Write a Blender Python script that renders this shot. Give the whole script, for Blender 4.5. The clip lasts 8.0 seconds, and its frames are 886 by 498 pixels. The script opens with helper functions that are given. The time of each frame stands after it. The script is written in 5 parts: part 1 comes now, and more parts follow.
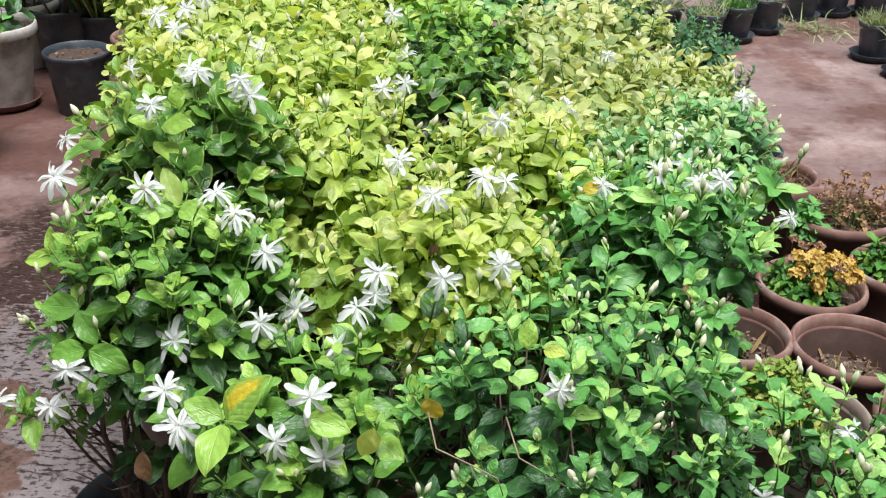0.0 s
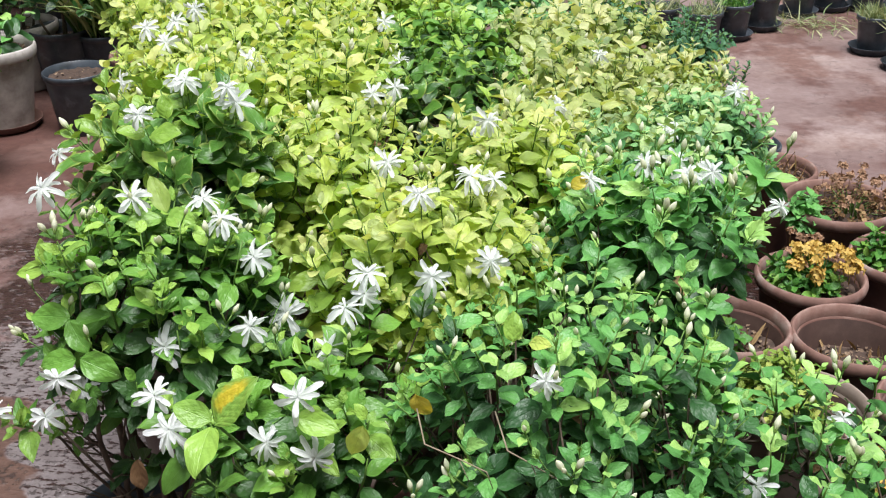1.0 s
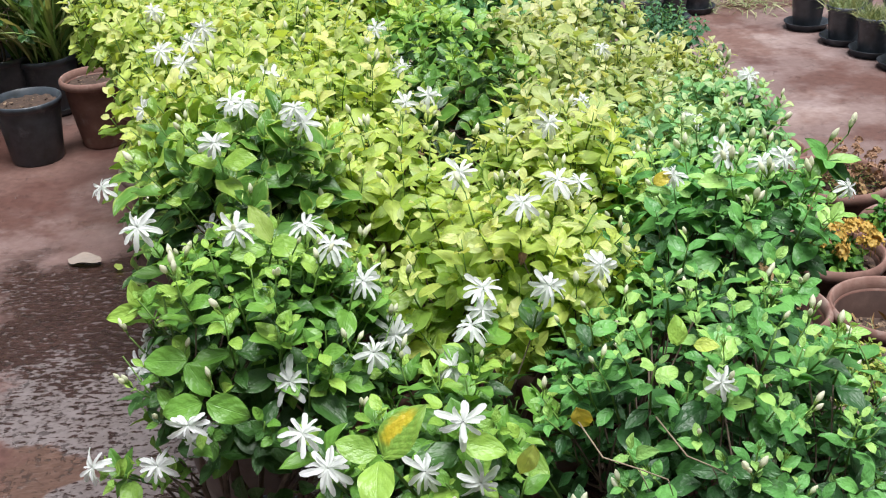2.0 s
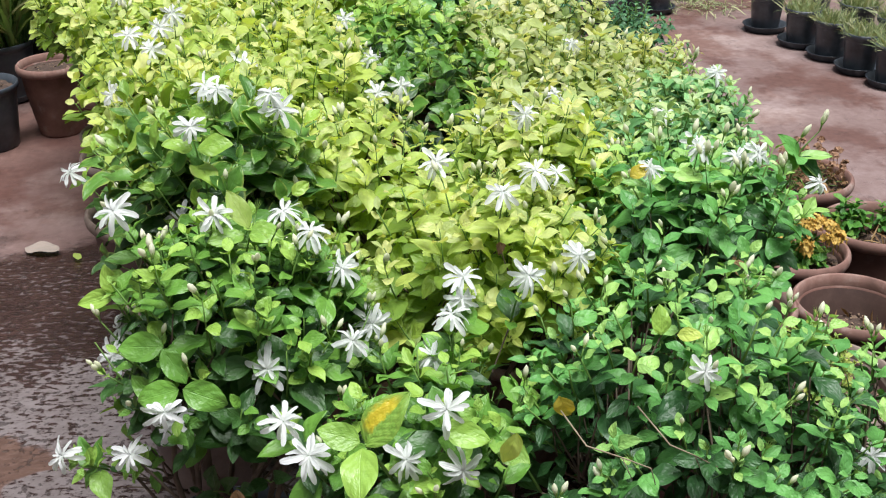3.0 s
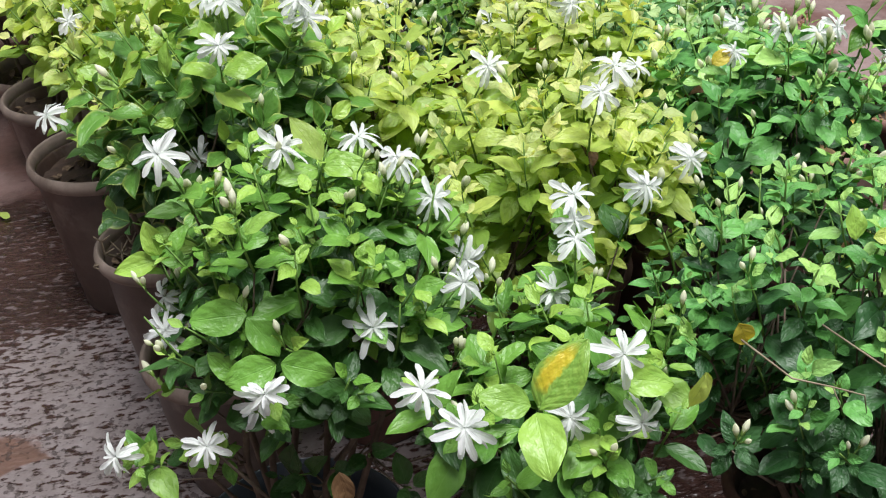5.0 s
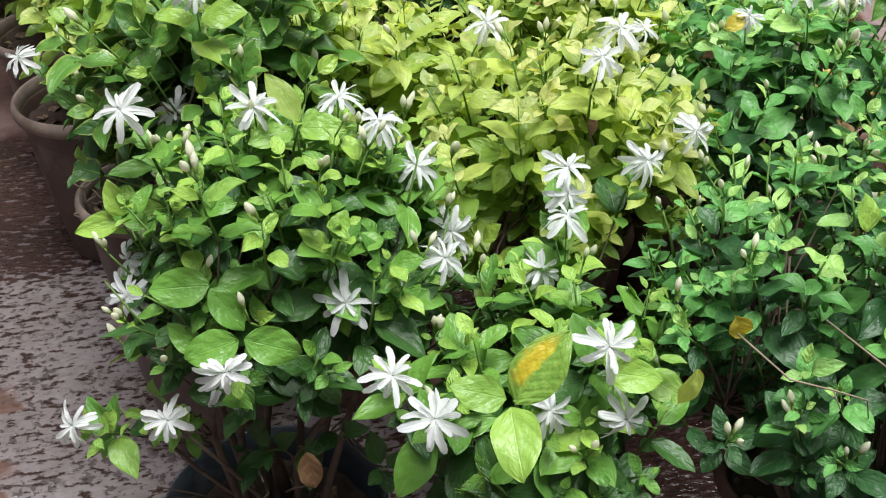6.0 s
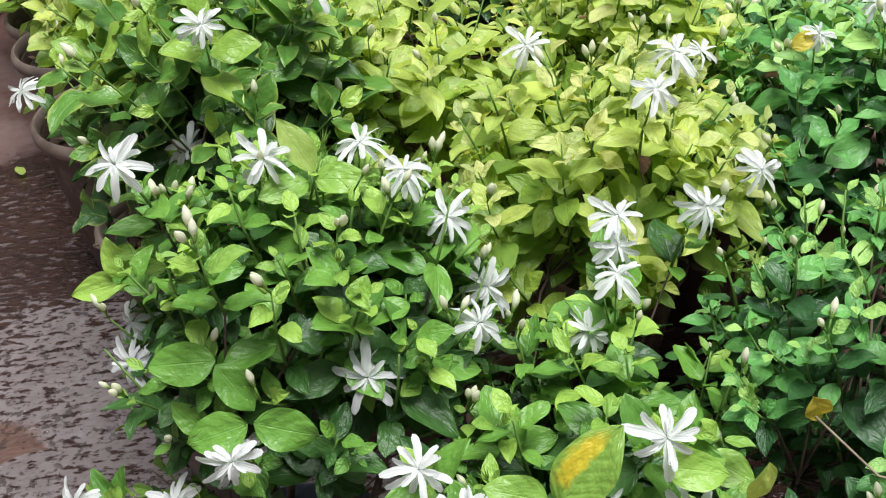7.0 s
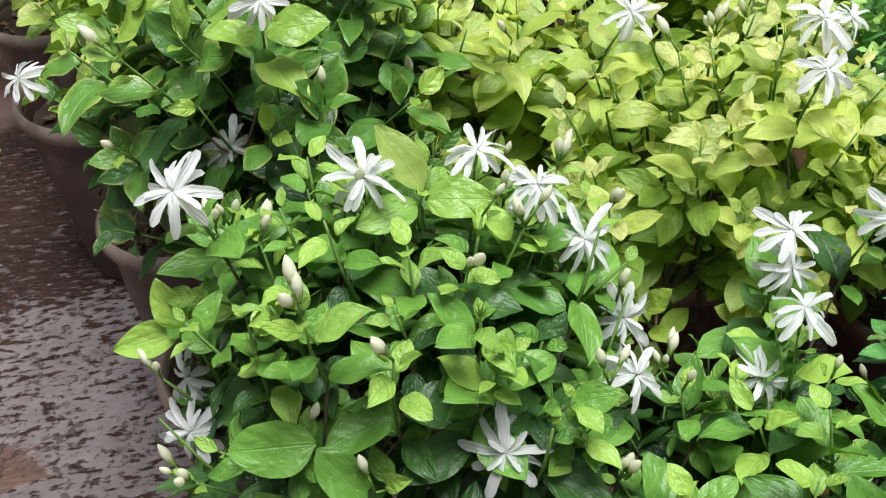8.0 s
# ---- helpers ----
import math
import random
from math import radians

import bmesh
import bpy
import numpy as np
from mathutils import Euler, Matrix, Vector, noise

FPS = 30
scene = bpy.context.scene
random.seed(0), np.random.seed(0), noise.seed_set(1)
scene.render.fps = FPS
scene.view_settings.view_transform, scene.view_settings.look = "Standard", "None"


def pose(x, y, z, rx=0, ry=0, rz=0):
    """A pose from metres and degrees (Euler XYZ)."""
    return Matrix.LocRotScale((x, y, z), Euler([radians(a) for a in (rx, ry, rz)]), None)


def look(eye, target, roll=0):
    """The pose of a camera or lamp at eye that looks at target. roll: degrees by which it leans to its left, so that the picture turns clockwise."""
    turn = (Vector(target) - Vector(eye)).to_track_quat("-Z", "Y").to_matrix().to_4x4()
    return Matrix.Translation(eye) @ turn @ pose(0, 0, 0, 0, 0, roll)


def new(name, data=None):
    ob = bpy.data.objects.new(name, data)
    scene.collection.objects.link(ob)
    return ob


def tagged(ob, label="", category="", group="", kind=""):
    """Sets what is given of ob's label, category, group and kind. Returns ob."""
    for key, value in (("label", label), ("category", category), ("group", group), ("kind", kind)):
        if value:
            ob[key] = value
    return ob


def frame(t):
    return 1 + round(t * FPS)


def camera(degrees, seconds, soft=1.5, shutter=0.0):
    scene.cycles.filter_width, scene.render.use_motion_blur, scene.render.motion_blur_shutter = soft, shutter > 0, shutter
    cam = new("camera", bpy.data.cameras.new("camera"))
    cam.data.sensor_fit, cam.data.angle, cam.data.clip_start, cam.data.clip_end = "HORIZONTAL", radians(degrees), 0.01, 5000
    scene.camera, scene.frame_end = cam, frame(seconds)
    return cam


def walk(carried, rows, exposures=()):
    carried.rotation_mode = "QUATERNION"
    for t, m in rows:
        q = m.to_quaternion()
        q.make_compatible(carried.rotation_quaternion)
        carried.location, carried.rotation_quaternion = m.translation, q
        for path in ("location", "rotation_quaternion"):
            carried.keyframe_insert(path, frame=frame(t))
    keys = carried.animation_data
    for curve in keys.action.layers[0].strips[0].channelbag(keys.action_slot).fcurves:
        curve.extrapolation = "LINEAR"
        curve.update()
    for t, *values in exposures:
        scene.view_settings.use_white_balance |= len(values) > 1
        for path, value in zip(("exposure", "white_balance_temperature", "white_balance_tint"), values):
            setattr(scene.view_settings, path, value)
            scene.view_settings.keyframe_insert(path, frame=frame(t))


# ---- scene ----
cam = camera(43.2, 8.0, 1.15)
PATH = [
    (0, (0.317, 0.265, 1.404), (0.127, 2.034, 0.489), 1.1),
    (0.5, (0.331, 0.266, 1.383), (0.121, 2.042, 0.487), 0.8),
    (1, (0.352, 0.258, 1.389), (0.138, 2.034, 0.493), -1.1),
    (1.5, (0.232, 0.264, 1.396), (0.058, 2.043, 0.499), -3.3),
    (1.7, (0.129, 0.276, 1.408), (0.039, 2.058, 0.505), -4.1),
    (2.8, (0.02, 0.278, 1.384), (0.068, 2.059, 0.476), -1.3),
    (3, (0.023, 0.28, 1.389), (0.085, 2.059, 0.478), -1.0),
    (3.5, (0.037, 0.293, 1.39), (0.101, 2.075, 0.484), -1.6),
    (4, (0.019, 0.324, 1.386), (0.083, 2.101, 0.469), -2.6),
    (4.5, (-0.119, 0.44, 1.336), (0.038, 2.181, 0.365), -3.7),
    (5, (-0.236, 0.511, 1.298), (0.05, 2.191, 0.252), -2.8),
    (5.2, (-0.243, 0.52, 1.281), (0.059, 2.161, 0.178), -2.1),
    (6.3, (-0.166, 0.619, 1.281), (0.063, 2.248, 0.143), -1.3),
    (6.5, (-0.157, 0.643, 1.288), (0.046, 2.269, 0.141), -2.4),
    (7, (-0.157, 0.719, 1.27), (0.009, 2.347, 0.122), -3.3),
    (7.5, (-0.225, 0.85, 1.236), (-0.07, 2.466, 0.068), -4.8),
    (8, (-0.259, 0.946, 1.208), (-0.035, 2.506, -0.024), -3.4),
]
walk(cam, [(t, look(eye, target, roll)) for t, eye, target, roll in PATH], [(0, 0.54, 6250, 10), (8, 0.42, 6250, 10)])

# ---- world and sun: a bright, softly overcast day ----
world = bpy.data.worlds.new("overcast_sky")
scene.world = world
world.use_nodes = True
wt = world.node_tree
sky = wt.nodes.new("ShaderNodeTexSky")
sky.sky_type, sky.sun_disc = "NISHITA", False
sky.sun_elevation, sky.sun_rotation = radians(80), radians(140)
sky.air_density, sky.dust_density = 1.6, 3.0
grey = wt.nodes.new("ShaderNodeHueSaturation")
grey.inputs["Saturation"].default_value = 0.35
back = wt.nodes["Background"]
back.inputs["Strength"].default_value = 0.042
wt.links.new(sky.outputs[0], grey.inputs["Color"])
wt.links.new(grey.outputs[0], back.inputs["Color"])
sun = new("sun", bpy.data.lights.new("sun", "SUN"))
sun.data.energy, sun.data.angle, sun.data.color = 4.4, radians(32), (1.0, 0.975, 0.95)
sun.matrix_world = look((0, 0, 0), (-0.10, 0.15, -0.98))


# ---- materials ----
class Shader:
    """A node material under construction."""

    def __init__(self, name):
        self.mat = bpy.data.materials.new(name)
        self.mat.use_nodes = True
        self.tree = self.mat.node_tree
        self.tree.nodes.clear()
        self.out = self.tree.nodes.new("ShaderNodeOutputMaterial")

    def put(self, socket, value):
        if isinstance(value, bpy.types.NodeSocket):
            self.tree.links.new(value, socket)
        elif value is not None:
            socket.default_value = value

    def node(self, kind, *ins, **named):
        n = self.tree.nodes.new("ShaderNode" + kind)
        for i, v in enumerate(ins):
            self.put(n.inputs[i], v)
        for k, v in named.items():
            self.put(n.inputs[k.replace("_", " ")], v)
        return n

    def math(self, op, a, b=None, c=None):
        n = self.tree.nodes.new("ShaderNodeMath")
        n.operation = op
        for i, v in enumerate((a, b, c)):
            self.put(n.inputs[i], v)
        return n.outputs[0]

    def noise(self, vec, scale, detail=4.0, rough=0.55):
        return self.node("TexNoise", Vector=vec, Scale=scale, Detail=detail, Roughness=rough).outputs["Fac"]

    def ramp(self, fac, stops):
        n = self.tree.nodes.new("ShaderNodeValToRGB")
        el = n.color_ramp.elements
        while len(el) < len(stops):
            el.new(0.5)
        for e, (p, c) in zip(el, stops):
            e.position = p
            e.color = (*c, 1) if len(c) == 3 else c
        self.put(n.inputs[0], fac)
        return n.outputs[0]

    def step(self, fac, lo, hi):
        n = self.node("MapRange", fac, lo, hi, 0.0, 1.0)
        n.interpolation_type = "SMOOTHSTEP"
        return n.outputs[0]

    def mix(self, fac, a, b, blend="MIX"):
        n = self.tree.nodes.new("ShaderNodeMix")
        n.data_type, n.blend_type = "RGBA", blend
        self.put(n.inputs[0], fac)
        self.put(n.inputs[6], a if isinstance(a, bpy.types.NodeSocket) else (*a, 1))
        self.put(n.inputs[7], b if isinstance(b, bpy.types.NodeSocket) else (*b, 1))
        return n.outputs[2]

    def bump(self, height, strength, distance):
        return self.node("Bump", Strength=strength, Distance=distance, Height=height).outputs[0]

    def surface(self, socket):
        self.tree.links.new(socket, self.out.inputs[0])
        return self.mat


def grey3(v):
    return (v, v, v)


def tones(c, spread=0.3):
    """Colours from a little deeper to a little paler than the given one."""
    r, g, b = c
    return [(0.0, (r * (1 - spread), g * (1 - 0.8 * spread), b * (1 - 0.6 * spread))), (0.5, c), (1.0, (min(0.8, r * (1 + 1.1 * spread)), min(0.8, g * (1 + 0.7 * spread)), b * (1 + 0.8 * spread)))]


def leaf_material(name, stops, vein, rough=0.42, glow=0.24, spots=0.0, edge=None):
    s = Shader(name)
    obj = s.node("ObjectInfo").outputs["Random"]
    isl = s.node("NewGeometry").outputs["Random Per Island"]
    pick = s.math("FRACT", s.math("ADD", s.math("MULTIPLY", obj, 7.31), isl))
    co = s.node("TexCoord")
    uv = s.node("SeparateXYZ", co.outputs["UV"])
    u, v = uv.outputs[0], uv.outputs[1]
    side = s.math("ABSOLUTE", s.math("MULTIPLY_ADD", u, 2.0, -1.0))
    col = s.ramp(pick, stops)
    far = s.math("MULTIPLY", pick, 91.0)
    own = s.node("VectorMath", co.outputs["UV"], s.node("CombineXYZ", far, far, far).outputs[0]).outputs[0]
    mott = s.noise(own, 5.0, 2.0, 0.5)
    col = s.mix(s.math("MULTIPLY", s.step(mott, 0.3, 0.8), 0.4), col, s.mix(0.55, col, vein))
    col = s.mix(s.math("MULTIPLY", s.step(s.noise(own, 2.6, 2.0), 0.4, 0.8), 0.4), col, s.mix(1.0, col, (0.62, 0.74, 0.7), "MULTIPLY"))
    # side veins arch from the midrib towards the tip; the blade swells between them
    wob = s.math("MULTIPLY_ADD", s.noise(own, 2.5, 2.0), 0.5, s.math("MULTIPLY", v, 3.6))
    wave = s.math("PINGPONG", s.math("ADD", wob, s.math("MULTIPLY", s.math("POWER", side, 1.4), -1.3)), 0.5)
    ribs = s.math("SUBTRACT", 1.0, s.step(wave, 0.0, 0.10))
    mid = s.math("SUBTRACT", 1.0, s.step(side, 0.0, 0.06))
    lines = s.math("MAXIMUM", s.math("MULTIPLY", ribs, 0.4), mid)
    col = s.mix(s.math("MULTIPLY", lines, 0.3), col, vein)
    if edge:
        rim = s.math("MULTIPLY", s.step(s.math("MULTIPLY_ADD", mott, 0.3, side), 0.86, 1.12), s.step(pick, 0.25, 0.7))
        col = s.mix(s.math("MULTIPLY", rim, 0.6), col, edge)
    if spots:
        blot = s.step(s.noise(own, 16.0, 2.0), 0.70, 0.76)
        col = s.mix(s.math("MULTIPLY", blot, spots), col, (0.25, 0.16, 0.05))
    quilt = s.noise(own, 7.5, 2.0, 0.5)
    swell = s.math("ADD", s.math("MULTIPLY", s.step(wave, 0.0, 0.40), 0.3), s.math("MULTIPLY_ADD", mid, -0.3, s.math("MULTIPLY", quilt, 1.3)))
    nor = s.bump(swell, 0.75, 0.0014)
    gloss = s.math("MULTIPLY_ADD", mott, 0.24, rough - 0.10)
    p = s.node("BsdfPrincipled", Base_Color=col, Roughness=gloss, Normal=nor)
    p.inputs["Specular IOR Level"].default_value = 0.5
    thin = s.node("BsdfTranslucent", s.mix(1.0, col, (1.15, 1.1, 0.5), "MULTIPLY"), nor)
    mixed = s.node("MixShader", glow, p.outputs[0], thin.outputs[0])
    return s.surface(mixed.outputs[0])


# jasmine foliage by plant: youngest, grown and oldest leaves; the last also paints crown shade
AGE_SHADES = {
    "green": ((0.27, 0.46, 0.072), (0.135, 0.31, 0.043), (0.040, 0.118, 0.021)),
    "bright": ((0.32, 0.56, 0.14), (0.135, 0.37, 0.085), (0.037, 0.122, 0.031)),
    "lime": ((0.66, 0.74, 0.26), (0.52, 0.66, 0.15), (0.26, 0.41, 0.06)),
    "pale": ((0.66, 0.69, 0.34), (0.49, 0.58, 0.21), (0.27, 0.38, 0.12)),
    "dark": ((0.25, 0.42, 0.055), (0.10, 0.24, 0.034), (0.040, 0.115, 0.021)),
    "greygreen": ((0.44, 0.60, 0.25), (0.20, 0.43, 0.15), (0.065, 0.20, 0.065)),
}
LEAF = {}
for kind, shades in AGE_SHADES.items():
    for age_shade, shade in zip(("_young", "", "_old"), shades):
        rib = tuple(min(0.75, k * 1.25 + 0.05) for k in shade) if kind not in ("lime", "pale") else tuple(k * 0.8 for k in shade)
        LEAF[kind + age_shade] = leaf_material("jasmine_leaf_" + kind + age_shade, tones(shade), rib, rough=0.35 if kind == "dark" else 0.39, glow=(0.42 if kind in ("lime", "pale") else 0.22),
                                         spots={"lime": 0.12, "pale": 0.4}.get(kind, 0.0), edge=(0.42, 0.5, 0.12) if kind == "dark" else None)
LEAF.update({
    "bluish": leaf_material("shrub_leaf_blue_green", [(0.0, (0.035, 0.13, 0.055)), (0.6, (0.075, 0.22, 0.10)), (1.0, (0.17, 0.35, 0.17))], (0.12, 0.27, 0.12)),
    "grass": leaf_material("grass_blade", [(0.0, (0.10, 0.22, 0.05)), (0.6, (0.22, 0.35, 0.1)), (1.0, (0.46, 0.44, 0.22))], (0.2, 0.3, 0.1), rough=0.55),
    "tuft": leaf_material("dusty_grass_blade", [(0.0, (0.17, 0.25, 0.10)), (0.5, (0.34, 0.42, 0.20)), (1.0, (0.60, 0.57, 0.36))], (0.36, 0.42, 0.22), rough=0.6),
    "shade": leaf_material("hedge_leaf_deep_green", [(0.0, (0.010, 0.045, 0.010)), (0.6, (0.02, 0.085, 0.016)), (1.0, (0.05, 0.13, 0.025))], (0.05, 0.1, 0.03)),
    "succulent": leaf_material("succulent_leaf", [(0.0, (0.03, 0.14, 0.02)), (0.6, (0.09, 0.27, 0.035)), (1.0, (0.22, 0.40, 0.06))], (0.13, 0.28, 0.05)),
    "chartreuse": leaf_material("small_leaf_chartreuse", [(0.0, (0.16, 0.29, 0.03)), (0.6, (0.33, 0.44, 0.07)), (1.0, (0.52, 0.55, 0.14))], (0.28, 0.38, 0.08)),
    "mustard": leaf_material("yellowed_leaf", [(0.0, (0.56, 0.50, 0.05)), (1.0, (0.68, 0.52, 0.07))], (0.50, 0.48, 0.10), glow=0.35, spots=0.3),
    "dried": leaf_material("dried_leaf", [(0.0, (0.24, 0.19, 0.165)), (1.0, (0.36, 0.30, 0.265))], (0.3, 0.23, 0.16), rough=0.8, glow=0.1),
    "dead": leaf_material("dead_leaf", [(0.0, (0.10, 0.05, 0.02)), (0.6, (0.25, 0.14, 0.06)), (1.0, (0.42, 0.28, 0.13))], (0.2, 0.1, 0.04), rough=0.7, glow=0.15),
})


def variegated_material():
    """A pale leaf with a yellow blotch along one half."""
    s = Shader("variegated_leaf")
    co = s.node("TexCoord")
    uv = s.node("SeparateXYZ", co.outputs["UV"])
    blur = s.noise(co.outputs["UV"], 5.0, 4.0, 0.6)
    half = s.math("ADD", uv.outputs[0], s.math("MULTIPLY_ADD", blur, 0.4, -0.2))
    band = s.math("MULTIPLY", s.math("MULTIPLY", s.step(half, 0.50, 0.40), s.step(half, 0.02, 0.2)), s.math("MULTIPLY", s.step(uv.outputs[1], 0.15, 0.3), s.step(uv.outputs[1], 0.95, 0.7)))
    col = s.mix(band, s.mix(blur, (0.13, 0.33, 0.04), (0.36, 0.52, 0.10)), s.mix(blur, (0.56, 0.55, 0.03), (0.72, 0.50, 0.05)))
    side = s.math("ABSOLUTE", s.math("MULTIPLY_ADD", uv.outputs[0], 2.0, -1.0))
    wave = s.math("PINGPONG", s.math("MULTIPLY_ADD", side, -2.0, s.math("MULTIPLY", uv.outputs[1], 7.0)), 0.5)
    p = s.node("BsdfPrincipled", Base_Color=col, Roughness=0.38, Normal=s.bump(s.math("ADD", s.math("MULTIPLY", s.step(wave, 0.0, 0.4), 0.35), s.math("MULTIPLY", s.noise(co.outputs["UV"], 7.0, 2.0), 2.0)), 0.6, 0.0022))
    thin = s.node("BsdfTranslucent", col)
    return s.surface(s.node("MixShader", 0.3, p.outputs[0], thin.outputs[0]).outputs[0])


LEAF["variegated"] = variegated_material()


def petal_material(name, colour, tip, glow=0.35, rough=0.55):
    s = Shader(name)
    co = s.node("TexCoord")
    v = s.node("SeparateXYZ", co.outputs["UV"]).outputs[1]
    col = s.mix(s.math("MULTIPLY", s.noise(co.outputs["UV"], 9.0, 4.0), 0.3), s.mix(v, tip, colour), s.mix(1.0, colour, (0.86, 0.89, 0.94), "MULTIPLY"))
    groove = s.math("SINE", s.math("MULTIPLY", s.node("SeparateXYZ", co.outputs["UV"]).outputs[0], 19.0))
    nor = s.bump(s.math("MULTIPLY_ADD", groove, 0.5, s.noise(co.outputs["UV"], 14.0, 3.0)), 0.35, 0.0009)
    p = s.node("BsdfPrincipled", Base_Color=col, Roughness=rough, Normal=nor)
    thin = s.node("BsdfTranslucent", col, nor)
    return s.surface(s.node("MixShader", glow, p.outputs[0], thin.outputs[0]).outputs[0])


PETAL = petal_material("jasmine_petal", (0.94, 0.945, 0.955), (0.88, 0.91, 0.86), glow=0.5)
PETAL_PINK = petal_material("pink_petal", (0.75, 0.25, 0.38), (0.8, 0.45, 0.5))
PETAL_ORANGE = petal_material("orange_petal", (0.70, 0.44, 0.09), (0.55, 0.42, 0.12), glow=0.2)
PETAL_RUST = petal_material("withered_petal", (0.44, 0.27, 0.17), (0.32, 0.17, 0.09), glow=0.15, rough=0.8)
BUD = petal_material("jasmine_bud", (0.88, 0.89, 0.68), (0.56, 0.68, 0.26), glow=0.4)
CALYX = petal_material("green_calyx", (0.30, 0.42, 0.08), (0.2, 0.34, 0.06), glow=0.15)


def solid_material(name, stops, scale, rough, relief, fine=220.0, grain=0.2, metal=0.0, stain=None, stain_scale=9.0):
    """A mineral or woody surface: colour by large blotches, grain, stains and fine relief."""
    s = Shader(name)
    co = s.node("TexCoord").outputs["Object"]
    rnd = s.node("ObjectInfo").outputs["Random"]
    at = s.node("VectorMath", co, s.node("CombineXYZ", s.math("MULTIPLY", rnd, 9.0), s.math("MULTIPLY", rnd, 5.0), 0.0).outputs[0]).outputs[0]
    big = s.noise(at, scale, 5.0, 0.6)
    small = s.noise(at, fine, 3.0)
    col = s.ramp(big, stops)
    col = s.mix(s.math("MULTIPLY", small, grain), col, s.mix(1.0, col, grey3(0.45), "MULTIPLY"))
    if stain:
        mark = s.step(s.noise(at, stain_scale, 6.0, 0.65), 0.54, 0.68)
        col = s.mix(s.math("MULTIPLY", mark, 0.6), col, stain)
    hgt = s.math("ADD", s.math("MULTIPLY", big, 0.6), s.math("MULTIPLY", small, 0.4))
    p = s.node("BsdfPrincipled", Base_Color=col, Roughness=rough, Metallic=metal, Normal=s.bump(hgt, 0.6, relief))
    return s.surface(p.outputs[0])


CLAY = solid_material("terracotta", [(0.25, (0.09, 0.043, 0.034)), (0.5, (0.15, 0.072, 0.055)), (0.75, (0.22, 0.115, 0.088))], 14.0, 0.72, 0.0015, stain=(0.26, 0.19, 0.165))
CLAY_RIM = solid_material("dusty_terracotta_rim", [(0.25, (0.14, 0.075, 0.06)), (0.5, (0.23, 0.125, 0.10)), (0.75, (0.33, 0.22, 0.185))], 18.0, 0.8, 0.0015, stain=(0.36, 0.29, 0.26))
CLAY_GREY = solid_material("weathered_clay", [(0.25, (0.13, 0.10, 0.085)), (0.5, (0.22, 0.17, 0.14)), (0.75, (0.33, 0.26, 0.22))], 14.0, 0.8, 0.0015, stain=(0.12, 0.08, 0.06))
CLAY_WET = solid_material("damp_clay", [(0.25, (0.045, 0.029, 0.024)), (0.5, (0.085, 0.053, 0.042)), (0.75, (0.15, 0.105, 0.085))], 12.0, 0.45, 0.0012, stain=(0.22, 0.175, 0.15))
CLAY_INSIDE = solid_material("dark_inner_clay", [(0.25, (0.045, 0.026, 0.022)), (0.5, (0.075, 0.042, 0.034)), (0.75, (0.12, 0.075, 0.06))], 16.0, 0.6, 0.0012)
BLACK = solid_material("black_plastic", [(0.3, (0.023, 0.028, 0.036)), (0.7, (0.075, 0.09, 0.11))], 14.0, 0.38, 0.0004, stain=(0.15, 0.165, 0.19), stain_scale=11.0)
WHITEPOT = solid_material("chalky_white_paint", [(0.3, (0.26, 0.225, 0.20)), (0.5, (0.50, 0.46, 0.43)), (0.7, (0.66, 0.62, 0.59))], 9.0, 0.75, 0.001, stain=(0.24, 0.19, 0.15))
SOIL = solid_material("damp_soil", [(0.3, (0.035, 0.022, 0.016)), (0.6, (0.075, 0.045, 0.032)), (0.8, (0.13, 0.08, 0.055))], 60.0, 0.85, 0.006, fine=320.0)
BARK = solid_material("grey_bark", [(0.3, (0.075, 0.055, 0.04)), (0.6, (0.14, 0.105, 0.075)), (0.8, (0.25, 0.20, 0.155))], 40.0, 0.85, 0.002)
TWIG = solid_material("green_twig", [(0.3, (0.08, 0.18, 0.03)), (0.6, (0.14, 0.26, 0.045)), (0.8, (0.22, 0.32, 0.08))], 40.0, 0.6, 0.001)
DRYTWIG = solid_material("dry_twig", [(0.3, (0.2, 0.15, 0.10)), (0.6, (0.32, 0.26, 0.18)), (0.8, (0.44, 0.37, 0.28))], 40.0, 0.85, 0.001)
CRUMB = solid_material("bark_chip", [(0.3, (0.07, 0.042, 0.028)), (0.5, (0.17, 0.11, 0.07)), (0.7, (0.38, 0.28, 0.18))], 90.0, 0.8, 0.001)


